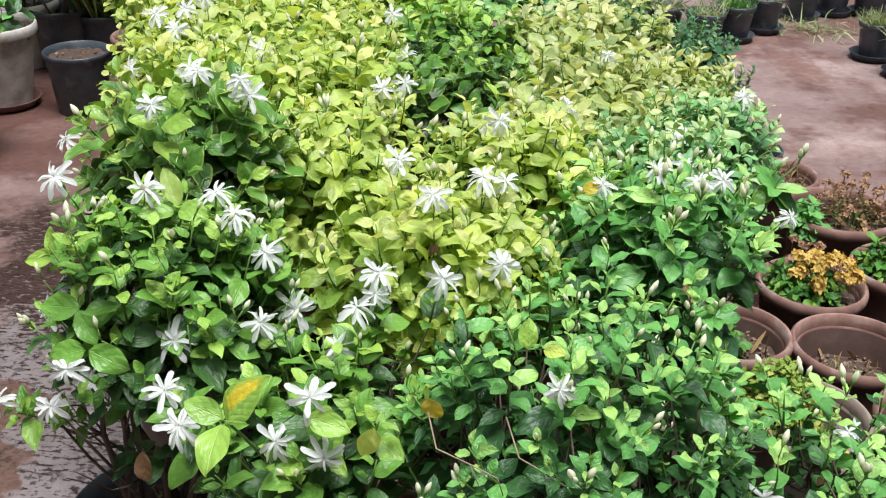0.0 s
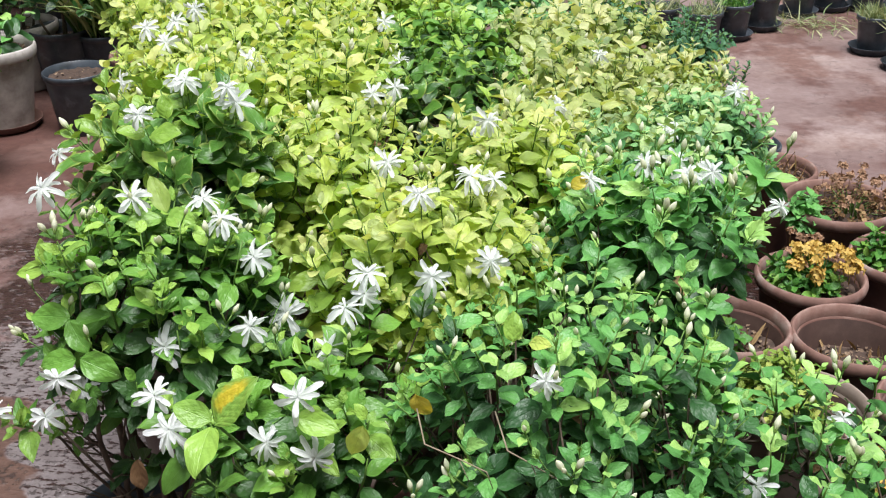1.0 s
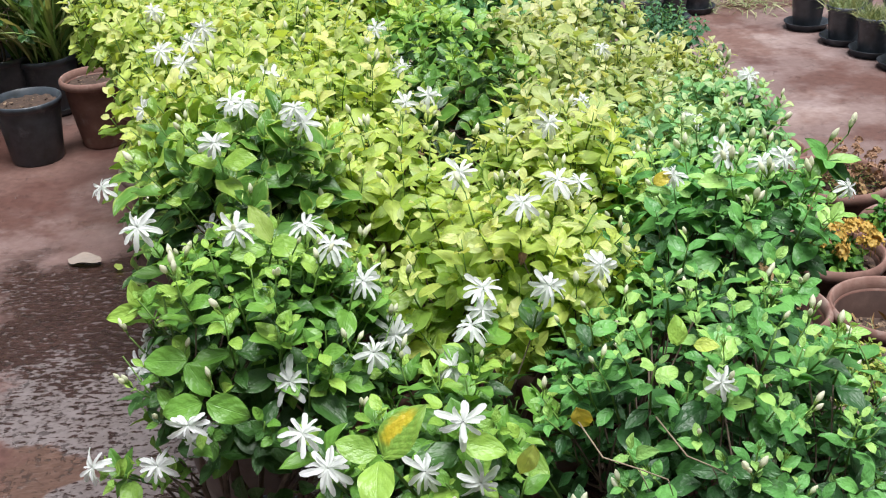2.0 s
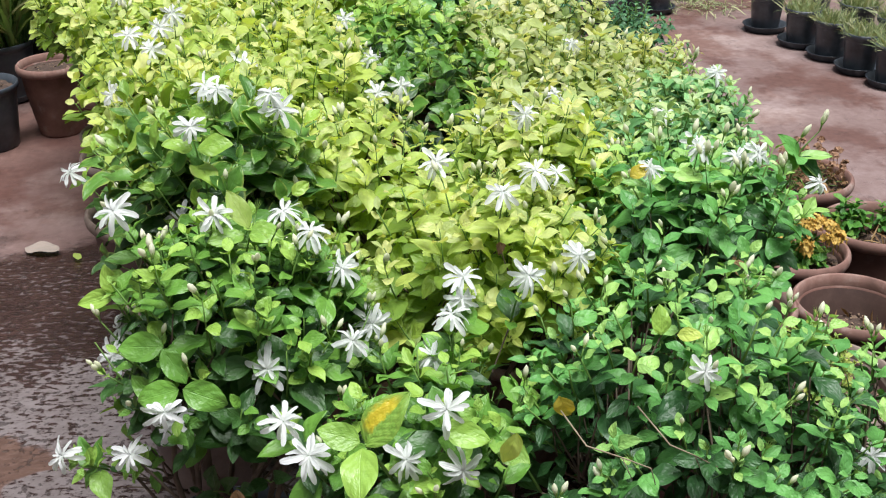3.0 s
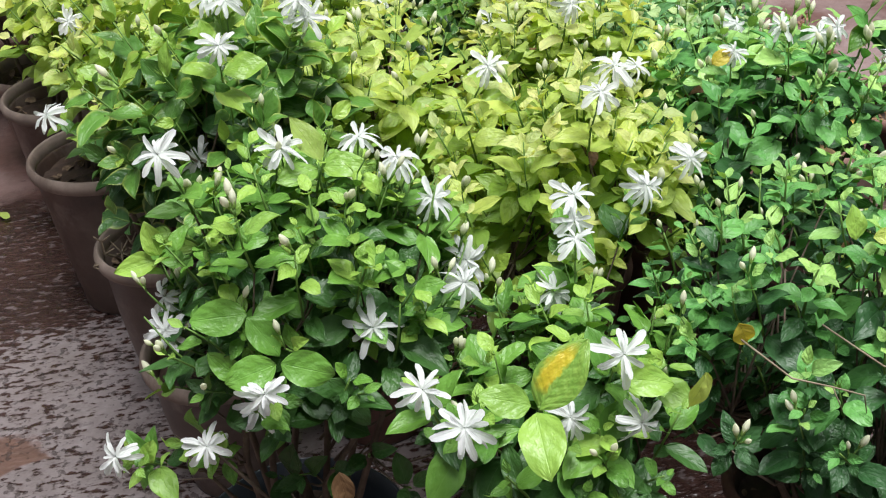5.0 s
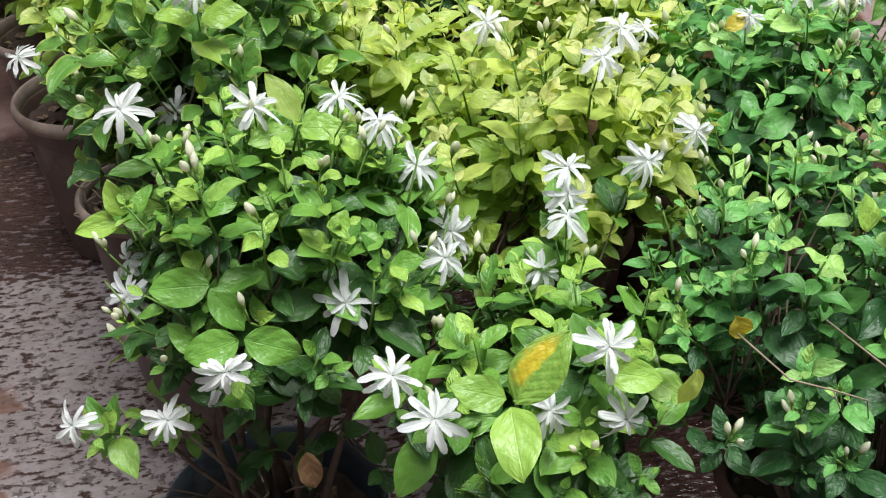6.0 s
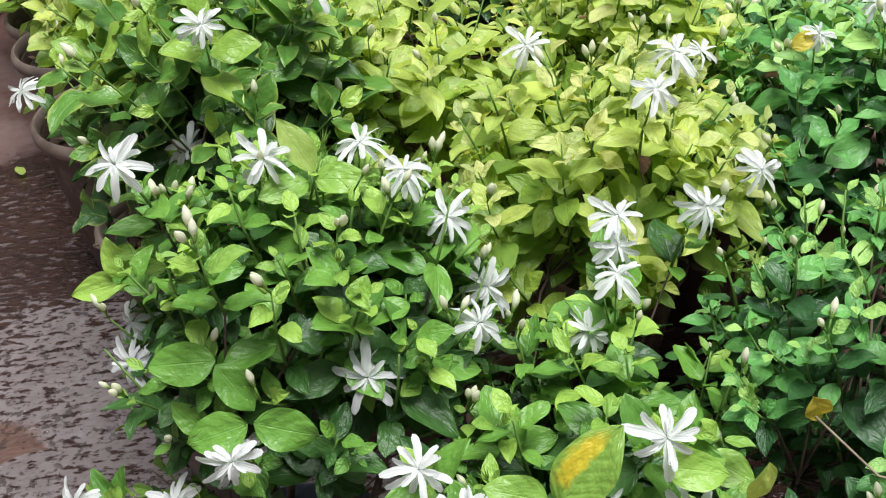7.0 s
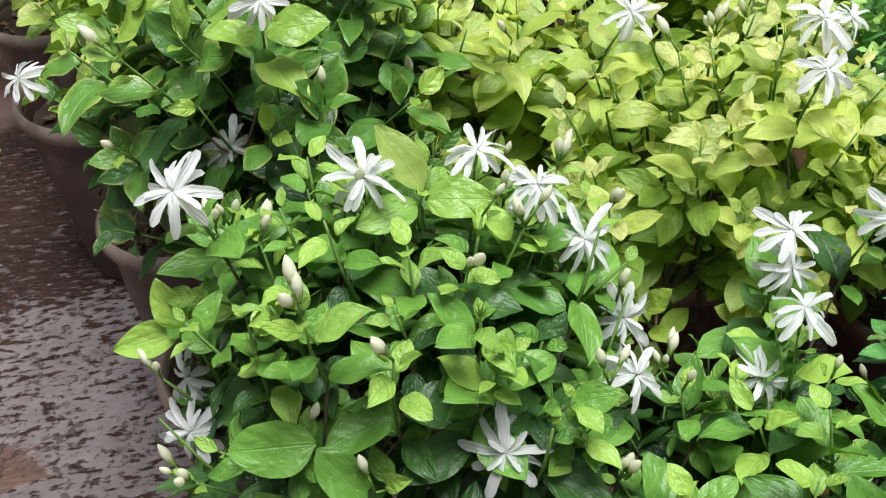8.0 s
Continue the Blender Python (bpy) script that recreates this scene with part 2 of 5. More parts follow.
def ground_material():
    """Reddish concrete, hosed down: dry, damp and flooded parts."""
    s = Shader("wet_red_concrete")
    co = s.node("NewGeometry").outputs["Position"]
    xyz = s.node("SeparateXYZ", co)
    x, y = xyz.outputs[0], xyz.outputs[1]
    warp = s.noise(co, 2.3, 5.0, 0.6)
    rag = s.math("MULTIPLY_ADD", s.noise(co, 5.0, 6.0, 0.62), 0.6, -0.3)
    fine = s.noise(co, 38.0, 5.0, 0.65)
    grit = s.noise(co, 170.0, 3.0)
    dry = s.ramp(s.math("MULTIPLY_ADD", fine, 0.35, s.math("MULTIPLY", warp, 0.7)), [(0.3, (0.145, 0.09, 0.076)), (0.55, (0.265, 0.193, 0.174)), (0.8, (0.41, 0.338, 0.325))])
    silt = s.step(s.math("ADD", s.math("MULTIPLY_ADD", x, -0.035, s.noise(co, 1.7, 6.0, 0.66)), s.math("MULTIPLY_ADD", y, 0.03, -0.115)), 0.44, 0.56)
    dry = s.mix(s.math("MULTIPLY", silt, 0.75), dry, s.ramp(fine, [(0.3, (0.085, 0.034, 0.024)), (0.7, (0.16, 0.072, 0.052))]))
    hosed = s.step(s.math("ADD", x, rag), 0.0, -0.6)
    dry = s.mix(s.math("MULTIPLY", hosed, 0.55), dry, s.mix(1.0, dry, (0.62, 0.52, 0.50), "MULTIPLY"))
    # the wet strip along the pots: dark and streaked, with paler painted sky reflection nearer by
    edge = s.math("ADD", s.math("MULTIPLY_ADD", y, 0.30, x), rag)
    strip = s.math("MULTIPLY", s.step(edge, -0.36, -0.24), s.step(s.math("ADD", y, rag), 3.2, 3.0))
    strip = s.math("MULTIPLY", strip, s.math("MULTIPLY", s.step(s.math("ADD", x, rag), 1.9, 1.4), s.step(s.math("ADD", y, rag), -0.9, -0.3)))
    sky_sheen = s.math("MULTIPLY", s.step(s.math("ADD", y, s.math("MULTIPLY", rag, 0.8)), 2.62, 2.35), s.step(x, 0.1, -0.1))
    # a dry tongue of ground at the near edge, with a wet hollow beside it
    reach = s.math("MULTIPLY_ADD", s.noise(co, 7.0, 5.0, 0.6), 0.34, -0.17)
    hollow = s.math("ADD", s.math("POWER", s.math("MULTIPLY", s.math("ADD", x, 0.66), 8.0), 2.0), s.math("POWER", s.math("MULTIPLY", s.math("ADD", y, -2.03), 16.0), 2.0))
    right = s.math("POWER", s.math("MAXIMUM", s.math("ADD", x, 0.83), 0.0), 2.0)
    away = s.math("POWER", s.math("MAXIMUM", s.math("ADD", y, -2.06), 0.0), 2.0)
    tongue = s.step(s.math("MULTIPLY_ADD", reach, 0.45, s.math("SQRT", s.math("ADD", right, away))), 0.155, 0.135)
    tongue = s.math("MULTIPLY", tongue, s.step(s.math("MULTIPLY_ADD", reach, 3.0, hollow), 0.8, 1.0))
    earth = s.ramp(s.math("MULTIPLY_ADD", fine, 0.6, s.math("MULTIPLY", warp, 0.4)), [(0.3, (0.058, 0.030, 0.021)), (0.55, (0.105, 0.058, 0.043)), (0.8, (0.17, 0.105, 0.085))])
    isle = s.math("SUBTRACT", 1.0, tongue)
    film = s.step(s.noise(co, 1.25, 5.0, 0.6), 0.36, 0.50)
    wet = s.math("MAXIMUM", s.math("MULTIPLY", strip, isle), s.math("MULTIPLY", film, 0.62))
    squash = s.node("VectorMath", co, (0.8, 1.7, 1.0))
    squash.operation = "MULTIPLY"
    lumps = s.noise(squash.outputs[0], 46.0, 3.0, 0.55)
    pale = s.ramp(s.math("MULTIPLY_ADD", fine, 0.3, s.math("MULTIPLY", warp, 0.7)), [(0.34, (0.13, 0.105, 0.10)), (0.5, (0.21, 0.18, 0.18)), (0.66, (0.30, 0.265, 0.27))])
    brown = s.ramp(s.math("MULTIPLY_ADD", fine, 0.4, s.math("MULTIPLY", warp, 0.6)), [(0.3, (0.018, 0.009, 0.007)), (0.55, (0.042, 0.021, 0.017)), (0.75, (0.085, 0.045, 0.036))])
    # sky reflection painted as pale flecks: thick nearer by, thin along the pots
    level = s.math("ADD", s.math("MULTIPLY", sky_sheen, -0.17), s.math("MULTIPLY_ADD", s.noise(co, 6.0, 3.0), -0.22, 0.71))
    over = s.math("SUBTRACT", lumps, level)
    flecks = s.step(over, -0.05, 0.06)
    soaked = s.mix(s.math("MULTIPLY", flecks, s.math("MULTIPLY_ADD", sky_sheen, 0.45, 0.4)), brown, pale)
    damp = s.mix(1.0, dry, (0.82, 0.78, 0.80), "MULTIPLY")
    col = s.mix(s.math("MULTIPLY", strip, isle), s.mix(s.math("MULTIPLY", tongue, strip), s.mix(film, dry, damp), earth), soaked)
    dots = s.math("ADD", s.noise(co, 62.0, 4.0, 0.6), s.math("MULTIPLY_ADD", s.noise(co, 9.0, 3.0), 0.35, -0.175))
    clump = s.step(s.math("ADD", s.math("MULTIPLY", s.noise(co, 14.0, 4.0), 0.5), s.math("MULTIPLY", strip, 0.07)), 0.26, 0.33)
    crumbs = s.math("MULTIPLY", s.step(dots, 0.545, 0.60), clump)
    col = s.mix(s.math("MULTIPLY", crumbs, s.math("MULTIPLY_ADD", strip, 0.45, 0.2)), col, (0.022, 0.014, 0.012))
    rough = s.math("ADD", s.math("MULTIPLY_ADD", wet, -0.66, 0.8), s.math("MULTIPLY", grit, 0.08))
    ridges = s.math("MULTIPLY", lumps, s.math("MULTIPLY", strip, s.math("SUBTRACT", 1.0, s.math("MULTIPLY", sky_sheen, 0.45))))
    hgt = s.math("ADD", s.math("MULTIPLY", ridges, 1.9), s.math("ADD", s.math("MULTIPLY", fine, 0.4), s.math("MULTIPLY", crumbs, 0.6)))
    nor = s.bump(hgt, 0.8, 0.004)
    p = s.node("BsdfPrincipled", Base_Color=col, Roughness=rough, Normal=nor)
    p.inputs["Specular IOR Level"].default_value = 0.55
    return s.surface(p.outputs[0])


GROUND = ground_material()
WALLPAINT = solid_material("stained_plaster", [(0.3, (0.2, 0.18, 0.15)), (0.7, (0.36, 0.33, 0.28))], 1.2, 0.9, 0.003, stain=(0.12, 0.11, 0.08), stain_scale=2.0)


# ---- mesh helpers ----
def mesh_from(name, verts, faces, mat, uv=None, smooth=True):
    me = bpy.data.meshes.new(name)
    me.from_pydata(verts, [], faces)
    if uv is not None:
        lay = me.uv_layers.new(name="UVMap")
        idx = np.empty(len(me.loops), dtype=np.int32)
        me.loops.foreach_get("vertex_index", idx)
        lay.data.foreach_set("uv", np.asarray(uv, dtype=np.float32)[idx].ravel())
    if smooth:
        me.polygons.foreach_set("use_smooth", np.ones(len(me.polygons), dtype=bool))
    me.materials.append(mat)
    me.update()
    return me


def part(name, mesh, parent, label="", m=None, kind=""):
    ob = new(name, mesh)
    ob.parent = parent
    if m is not None:
        ob.matrix_basis = m
    return tagged(ob, label, kind=kind)


def thing(name, at, label, category, group=""):
    ob = new(name)
    ob.empty_display_size = 0.05
    ob.location = at
    return tagged(ob, label, category, group)


class Soup:
    """Collects pieces of one joined mesh."""

    def __init__(self):
        self.v, self.f, self.uv, self.n = [], [], [], 0

    def add(self, verts, faces, uv=None):
        verts = np.asarray(verts, dtype=float)
        self.v.append(verts)
        self.f.extend([tuple(i + self.n for i in f) for f in faces])
        self.uv.append(np.zeros((len(verts), 2)) + 0.5 if uv is None else np.asarray(uv, dtype=float))
        self.n += len(verts)

    def mesh(self, name, mat, smooth=True):
        if not self.n:
            return None
        return mesh_from(name, np.concatenate(self.v).tolist(), self.f, mat, np.concatenate(self.uv), smooth)


def frame_of(axis, up):
    """Columns: side, along, normal."""
    y = np.asarray(axis, dtype=float)
    y = y / (np.linalg.norm(y) + 1e-9)
    x = np.cross(y, up)
    if np.linalg.norm(x) < 1e-4:
        x = np.cross(y, (0.3, 0.5, 0.8))
    x = x / np.linalg.norm(x)
    return np.stack([x, y, np.cross(x, y)], axis=1)


def placed(pos, r, size):
    m = np.eye(4)
    m[:3, :3] = r * size
    m[:3, 3] = pos
    return Matrix(m.tolist())


def tube(soup, pts, radii, sides=5):
    pts = [np.asarray(p, dtype=float) for p in pts]
    verts, faces = [], []
    for i, p in enumerate(pts):
        d = pts[min(i + 1, len(pts) - 1)] - pts[max(i - 1, 0)]
        r = frame_of(d, (0.31, 0.2, 0.93))
        for k in range(sides):
            a = 2 * math.pi * k / sides
            verts.append(p + radii[i] * (math.cos(a) * r[:, 0] + math.sin(a) * r[:, 2]))
    for i in range(len(pts) - 1):
        for k in range(sides):
            a, b = i * sides + k, i * sides + (k + 1) % sides
            faces.append((a, b, b + sides, a + sides))
    faces.append(tuple(range(sides))[::-1])
    faces.append(tuple(range((len(pts) - 1) * sides, len(pts) * sides)))
    soup.add(verts, faces)


def blade(nl, nw, half, fold, curl, wave, phase, lead=0.62, tail=0.95, bend=0.0, twist=0.0, quilt=0.0, notch=0.0):
    """A leaf one long, along +y, face up; half: its half width; quilt: how far it swells between its veins."""
    peak = (lead / (lead + tail))
    top = peak ** lead * (1 - peak) ** tail
    verts, uv, faces = [], [], []
    for i in range(nl + 1):
        v = i / nl
        w = half * (max(v, 0.004) ** lead * max(1 - v, 0.004) ** tail) / top
        for j in range(nw + 1):
            u = 2 * j / nw - 1
            a = abs(u)
            edge = 1 + notch * a * math.sin(17 * v + 2 * phase + 3 * (u > 0))
            z = fold * a * w - curl * v * v + wave * math.sin(8 * v + phase + 2.2 * u) * a * half + twist * v * u * w
            z += quilt * half * math.sin(math.pi * min(1, 1.3 * w / half)) * 0.5 * (abs(math.sin(math.pi * (3.6 * v - 1.3 * a ** 1.4))) * min(1, 3 * a))
            verts.append((u * w * edge + bend * v * v, v * (1 - 0.25 * curl), z))
            uv.append((u / 2 + 0.5, v))
    for i in range(nl):
        for j in range(nw):
            a = i * (nw + 1) + j
            faces.append((a, a + 1, a + nw + 2, a + nw + 1))
    return np.array(verts), faces, np.array(uv)


SHAPES = [
    (0.28, 0.28, 0.14, 0.14, 0.3, 0.72, 0.86, 0.06, 0.3), (0.31, 0.18, 0.24, 0.17, 1.9, 0.68, 0.80, -0.05, -0.4), (0.24, 0.36, 0.08, 0.12, 3.1, 0.74, 0.92, 0.03, 0.2),
    (0.30, 0.22, 0.38, 0.18, 4.4, 0.70, 0.86, -0.08, 0.5), (0.32, 0.16, 0.18, 0.15, 5.2, 0.66, 0.78, 0.04, -0.2), (0.26, 0.46, 0.22, 0.16, 0.9, 0.74, 0.90, 0.09, -0.5),
]
FINE = [blade(16, 6, *s, 0.07, 0.015) for s in SHAPES]
NEAR = [blade(7, 4, *s, 0.0, 0.015) for s in SHAPES]
FAR = [blade(5, 2, *s) for s in SHAPES]
leaf_cache = {}


def leaf_mesh(palette, i):
    key = (palette, i)
    if key not in leaf_cache:
        v, f, uv = FINE[i]
        leaf_cache[key] = mesh_from("leaf_" + palette, v.tolist(), f, LEAF[palette], uv)
    return leaf_cache[key]


def lathe(profile, seg=40, wobble=0.0, seed=0):
    """Turns a profile of (radius, height) round z."""
    rng = random.Random(seed)
    ph = [rng.uniform(0, 6.28) for _ in range(4)]
    verts, faces = [], []
    for r, z in profile:
        for k in range(seg):
            a = 2 * math.pi * k / seg
            rr = r * (1 + wobble * (math.sin(2 * a + ph[0]) + 0.6 * math.sin(3 * a + ph[1])))
            verts.append((rr * math.cos(a), rr * math.sin(a), z + wobble * 0.25 * r * math.sin(a + ph[2]) * (z > 0.02)))
    n = len(profile)
    for i in range(n - 1):
        for k in range(seg):
            a, b = i * seg + k, i * seg + (k + 1) % seg
            faces.append((a, b, b + seg, a + seg))
    return verts, faces


pot_cache = {}


def pot_meshes(style, r, h, low=0.05):
    """The pot's wall, its rim (or None) and its soil; low: the soil below the rim."""
    key = (style, r, h, low)
    if key in pot_cache:
        return pot_cache[key]
    mat = {"clay": CLAY, "grey": CLAY_GREY, "damp": CLAY_WET, "black": BLACK, "white": WHITEPOT}[style]
    t = 0.004 if style == "black" else 0.012
    b = r * (0.72 if style == "black" else 0.64)
    ring = None
    if style == "black":
        prof = [(0.001, 0.0), (b, 0.0), (b + 0.003, 0.006), (r - 0.008, h - 0.03), (r - 0.006, h - 0.022), (r, h - 0.02), (r + 0.001, h - 0.003), (r - 0.002, h), (r - t, h - 0.001), (r - t - 0.006, h - 0.03), (b * 0.98, h * 0.4)]
    else:
        lip = 0.03 if style != "white" else 0.042
        inner = r - t - 0.004
        prof = [(0.001, 0.0), (b - 0.006, 0.0), (b - 0.001, 0.003), (b, 0.008), (b + (r - b) * 0.25, h * 0.3), (b + (r - b) * 0.52, h * 0.6), (r - 0.014, h - lip), (r - 0.012, h - lip + 0.006), (inner + 0.001, h - lip + 0.006), (inner - 0.003, h - lip), (b + (r - b) * 0.45 - t, h * 0.55), (b * 0.94, h * 0.3)]
        v, f = lathe([(inner, h - lip + 0.004), (r - 0.010, h - lip), (r - 0.004, h - lip + 0.002), (r - 0.001, h - lip + 0.008), (r, h - lip * 0.45), (r - 0.002, h - 0.005), (r - 0.006, h - 0.001), (r - t * 0.62, h), (r - t + 0.001, h - 0.003), (inner, h - lip * 0.5), (inner, h - lip + 0.004)], 48, 0.007, len(pot_cache))
        ring = mesh_from("rim", v, f, {"clay": CLAY_RIM, "grey": CLAY_GREY, "damp": CLAY_GREY, "white": WHITEPOT}[style])
    v, f = lathe(prof, 48, 0.007, len(pot_cache))
    wall = mesh_from("pot", v, f, mat)
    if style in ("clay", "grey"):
        # the inner faces of the wall take a darker clay
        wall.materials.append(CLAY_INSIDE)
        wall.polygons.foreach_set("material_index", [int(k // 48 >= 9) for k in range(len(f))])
    rng = random.Random(len(pot_cache))
    reach = (r - t - 0.004) * (1 - 0.30 * low / h) - 0.003
    rings, seg = 8, 36
    sv, sf = [(0, 0, h - low + 0.008)], []
    for i in range(1, rings + 1):
        for k in range(seg):
            a = 2 * math.pi * k / seg
            q = reach * i / rings
            sv.append((q * math.cos(a), q * math.sin(a), h - low + 0.01 * (1 - i / rings) + rng.uniform(-0.005, 0.006)))
    for k in range(seg):
        sf.append((0, 1 + k, 1 + (k + 1) % seg))
    for i in range(rings - 1):
        for k in range(seg):
            a, c = 1 + i * seg + k, 1 + i * seg + (k + 1) % seg
            sf.append((a, a + seg, c + seg, c))
    soil = mesh_from("soil", sv, sf, SOIL)
    pot_cache[key] = (wall, ring, soil)
    return pot_cache[key]


def saucer_mesh(r, mat=BLACK):
    v, f = lathe([(0.001, 0.004), (r * 0.8, 0.0), (r * 0.86, 0.002), (r, 0.028), (r + 0.003, 0.03), (r - 0.004, 0.029), (r * 0.84, 0.007), (0.001, 0.007)], 36, 0.01, 3)
    return mesh_from("saucer", v, f, mat)


def chips(count, radius, z, rng, size=0.012):
    """Loose crumbs of bark and dead leaf on the soil."""
    s = Soup()
    for _ in range(count):
        a, q = rng.uniform(0, 6.28), radius * math.sqrt(rng.random())
        v, f, uv = FAR[rng.randrange(6)]
        r = frame_of((rng.uniform(-1, 1), rng.uniform(-1, 1), rng.uniform(-0.25, 0.4)), (rng.uniform(-0.4, 0.4), rng.uniform(-0.4, 0.4), 1))
        k = size * rng.uniform(0.8, 2.6)
        s.add(v @ (r * k).T + (q * math.cos(a), q * math.sin(a), z + rng.uniform(0.004, 0.012)), f, uv)
    return s.mesh("debris", CRUMB, False)


# ---- flowers and buds ----
def petal_mesh(half, curl, bend, twist):
    v, f, uv = blade(9, 4, half, 0.42, curl, 0.28, 0.4, 0.5, 0.24, bend, twist, 0.0, 0.09)
    return mesh_from("petal", v.tolist(), f, PETAL, uv)


PETAL_MESHES = [petal_mesh(0.115, 0.26, 0.10, 0.4), petal_mesh(0.125, 0.45, -0.08, -0.6), petal_mesh(0.105, 0.14, 0.14, 0.8), petal_mesh(0.12, 0.70, 0.05, 0.4), petal_mesh(0.11, 0.34, -0.18, -0.8)]


def jagged(profile, lobes, depth):
    """A turned shape whose last ring runs out into pointed lobes."""
    v, f = lathe(profile, lobes * 2, 0.0, 1)
    n = lobes * 2
    for k in range(n):
        x, y, z = v[-n + k]
        v[-n + k] = (x * 1.5, y * 1.5, z + depth) if k % 2 else (x * 0.8, y * 0.8, z)
    return v, f


def tube_mesh():
    v, f = jagged([(0.02, -0.85), (0.035, -0.62), (0.06, -0.5), (0.055, -0.2), (0.09, -0.03), (0.07, 0.01)], 7, -0.12)
    return mesh_from("flower_tube", v, f, CALYX)


TUBE_MESH = tube_mesh()


def bud_mesh():
    prof = [(0.001, 0.0), (0.07, 0.05), (0.09, 0.18), (0.13, 0.32), (0.175, 0.46), (0.18, 0.58), (0.14, 0.76), (0.065, 0.92), (0.001, 1.0)]
    v, f = lathe(prof, 10, 0.04, 5)
    return mesh_from("bud", v, f, BUD, [(0.5, min(1.0, max(0.0, (q[2] - 0.12) / 0.4))) for q in v])


def calyx_mesh():
    v, f = jagged([(0.02, -0.02), (0.085, 0.02), (0.10, 0.12), (0.12, 0.17)], 7, 0.2)
    return mesh_from("calyx", v, f, CALYX)


BUD_MESH = bud_mesh()
CALYX_MESH = calyx_mesh()


def spent_mesh():
    """The spread green fingers left when a flower has dropped."""
    v, f = lathe([(0.03, -0.5), (0.05, -0.05), (0.09, 0.05), (0.16, 0.25), (0.26, 0.5)], 16, 0.0, 2)
    for k in range(16):
        for ring, thin in ((3, 0.12), (4, 0.2)):
            x, y, z = v[ring * 16 + k]
            v[ring * 16 + k] = (x * 1.35, y * 1.35, z + (ring - 2) * 0.22) if k % 2 else (x * 0.42, y * 0.42, thin)
    return mesh_from("spent_calyx", v, f, CALYX)


SPENT_MESH = spent_mesh()


def add_flower(plant, base, pos, face, size, rng, petals=None):
    """A star jasmine: narrow petals in two whorls on a tube."""
    spin = rng.uniform(0, 6.28)
    r = frame_of((math.cos(spin), math.sin(spin), 0.01), face)
    n = np.asarray(face, dtype=float) / np.linalg.norm(face)
    r = np.stack([r[:, 0], np.cross(n, r[:, 0]), n], axis=1)
    head = part("flower", TUBE_MESH, plant, "", placed(np.asarray(pos) - base, r, size / 2))
    count = petals or rng.randrange(11, 15)
    droop = rng.uniform(-0.35, 0.05)
    for k in range(count + 4):
        inner = k >= count
        a = 2 * math.pi * (k - count) / 4 + spin if inner else 2 * math.pi * k / count
        a += rng.uniform(-0.26, 0.26)
        lift = rng.uniform(0.35, 1.0) if inner else droop + (rng.uniform(0.05, 0.45) if k % 2 else rng.uniform(-0.25, 0.2))
        d = (math.cos(a), math.sin(a), lift)
        up = (-0.3 * math.cos(a) + rng.uniform(-0.35, 0.35), -0.3 * math.sin(a) + rng.uniform(-0.35, 0.35), 1)
        q = placed((0.02 * d[0], 0.02 * d[1], -0.01 + 0.04 * (k % 2) + 0.04 * inner), frame_of(d, up), rng.uniform(0.45, 0.7) if inner else rng.uniform(0.76, 1.14))
        part("petal", PETAL_MESHES[rng.randrange(5)], head, "", q)
    return head


# ---- the ground, and unseen walls added to block low sky light ----
def slab(name, x0, x1, y0, y1, z0, z1, mat, label, category):
    bm = bmesh.new()
    bmesh.ops.create_cube(bm, size=1.0)
    for v in bm.verts:
        v.co = ((x0 + x1) / 2 + v.co.x * (x1 - x0), (y0 + y1) / 2 + v.co.y * (y1 - y0), (z0 + z1) / 2 + v.co.z * (z1 - z0))
    me = bpy.data.meshes.new(name)
    bm.to_mesh(me)
    bm.free()
    me.materials.append(mat)
    return tagged(new(name, me), label, category, kind="structure")


ground = mesh_from("ground", [(-60, -60, 0), (60, -60, 0), (60, 60, 0), (-60, 60, 0)], [(0, 1, 2, 3)], GROUND, smooth=False)
tagged(new("ground", ground), "wet reddish-brown concrete ground with puddles and silt", "ground", kind="structure")

# out of view: added to cut the fill light from the horizon
slab("wall_south", -9, 9, -3.7, -3.5, 0, 3.0, WALLPAINT, "plain weathered plaster wall, unseen, added behind the yard to block low sky", "wall")
slab("wall_west", -7.2, -7.0, -3.5, 12, 0, 2.6, WALLPAINT, "plain weathered plaster wall, unseen, added beside the yard to block low sky", "wall")
slab("wall_east", 7.0, 7.2, -3.5, 12, 0, 2.6, WALLPAINT, "plain weathered plaster wall, unseen, added beside the yard to block low sky", "wall")


# ---- jasmine plants in pots ----
def unit(v):
    v = np.asarray(v, dtype=float)
    return v / (np.linalg.norm(v) + 1e-9)


BLOOMS = []


def hides_bloom(pos, r, size):
    """Whether a leaf grows over an open flower: flowers push clear of the leaves."""
    mid = pos + r[:, 1] * size * 0.5
    for at, face in BLOOMS:
        d = mid - at
        along = float(np.dot(d, face))
        if 0.0 < along < 0.17 and float(np.linalg.norm(d - face * along)) < 0.024 + 0.3 * size:
            return True
    return False


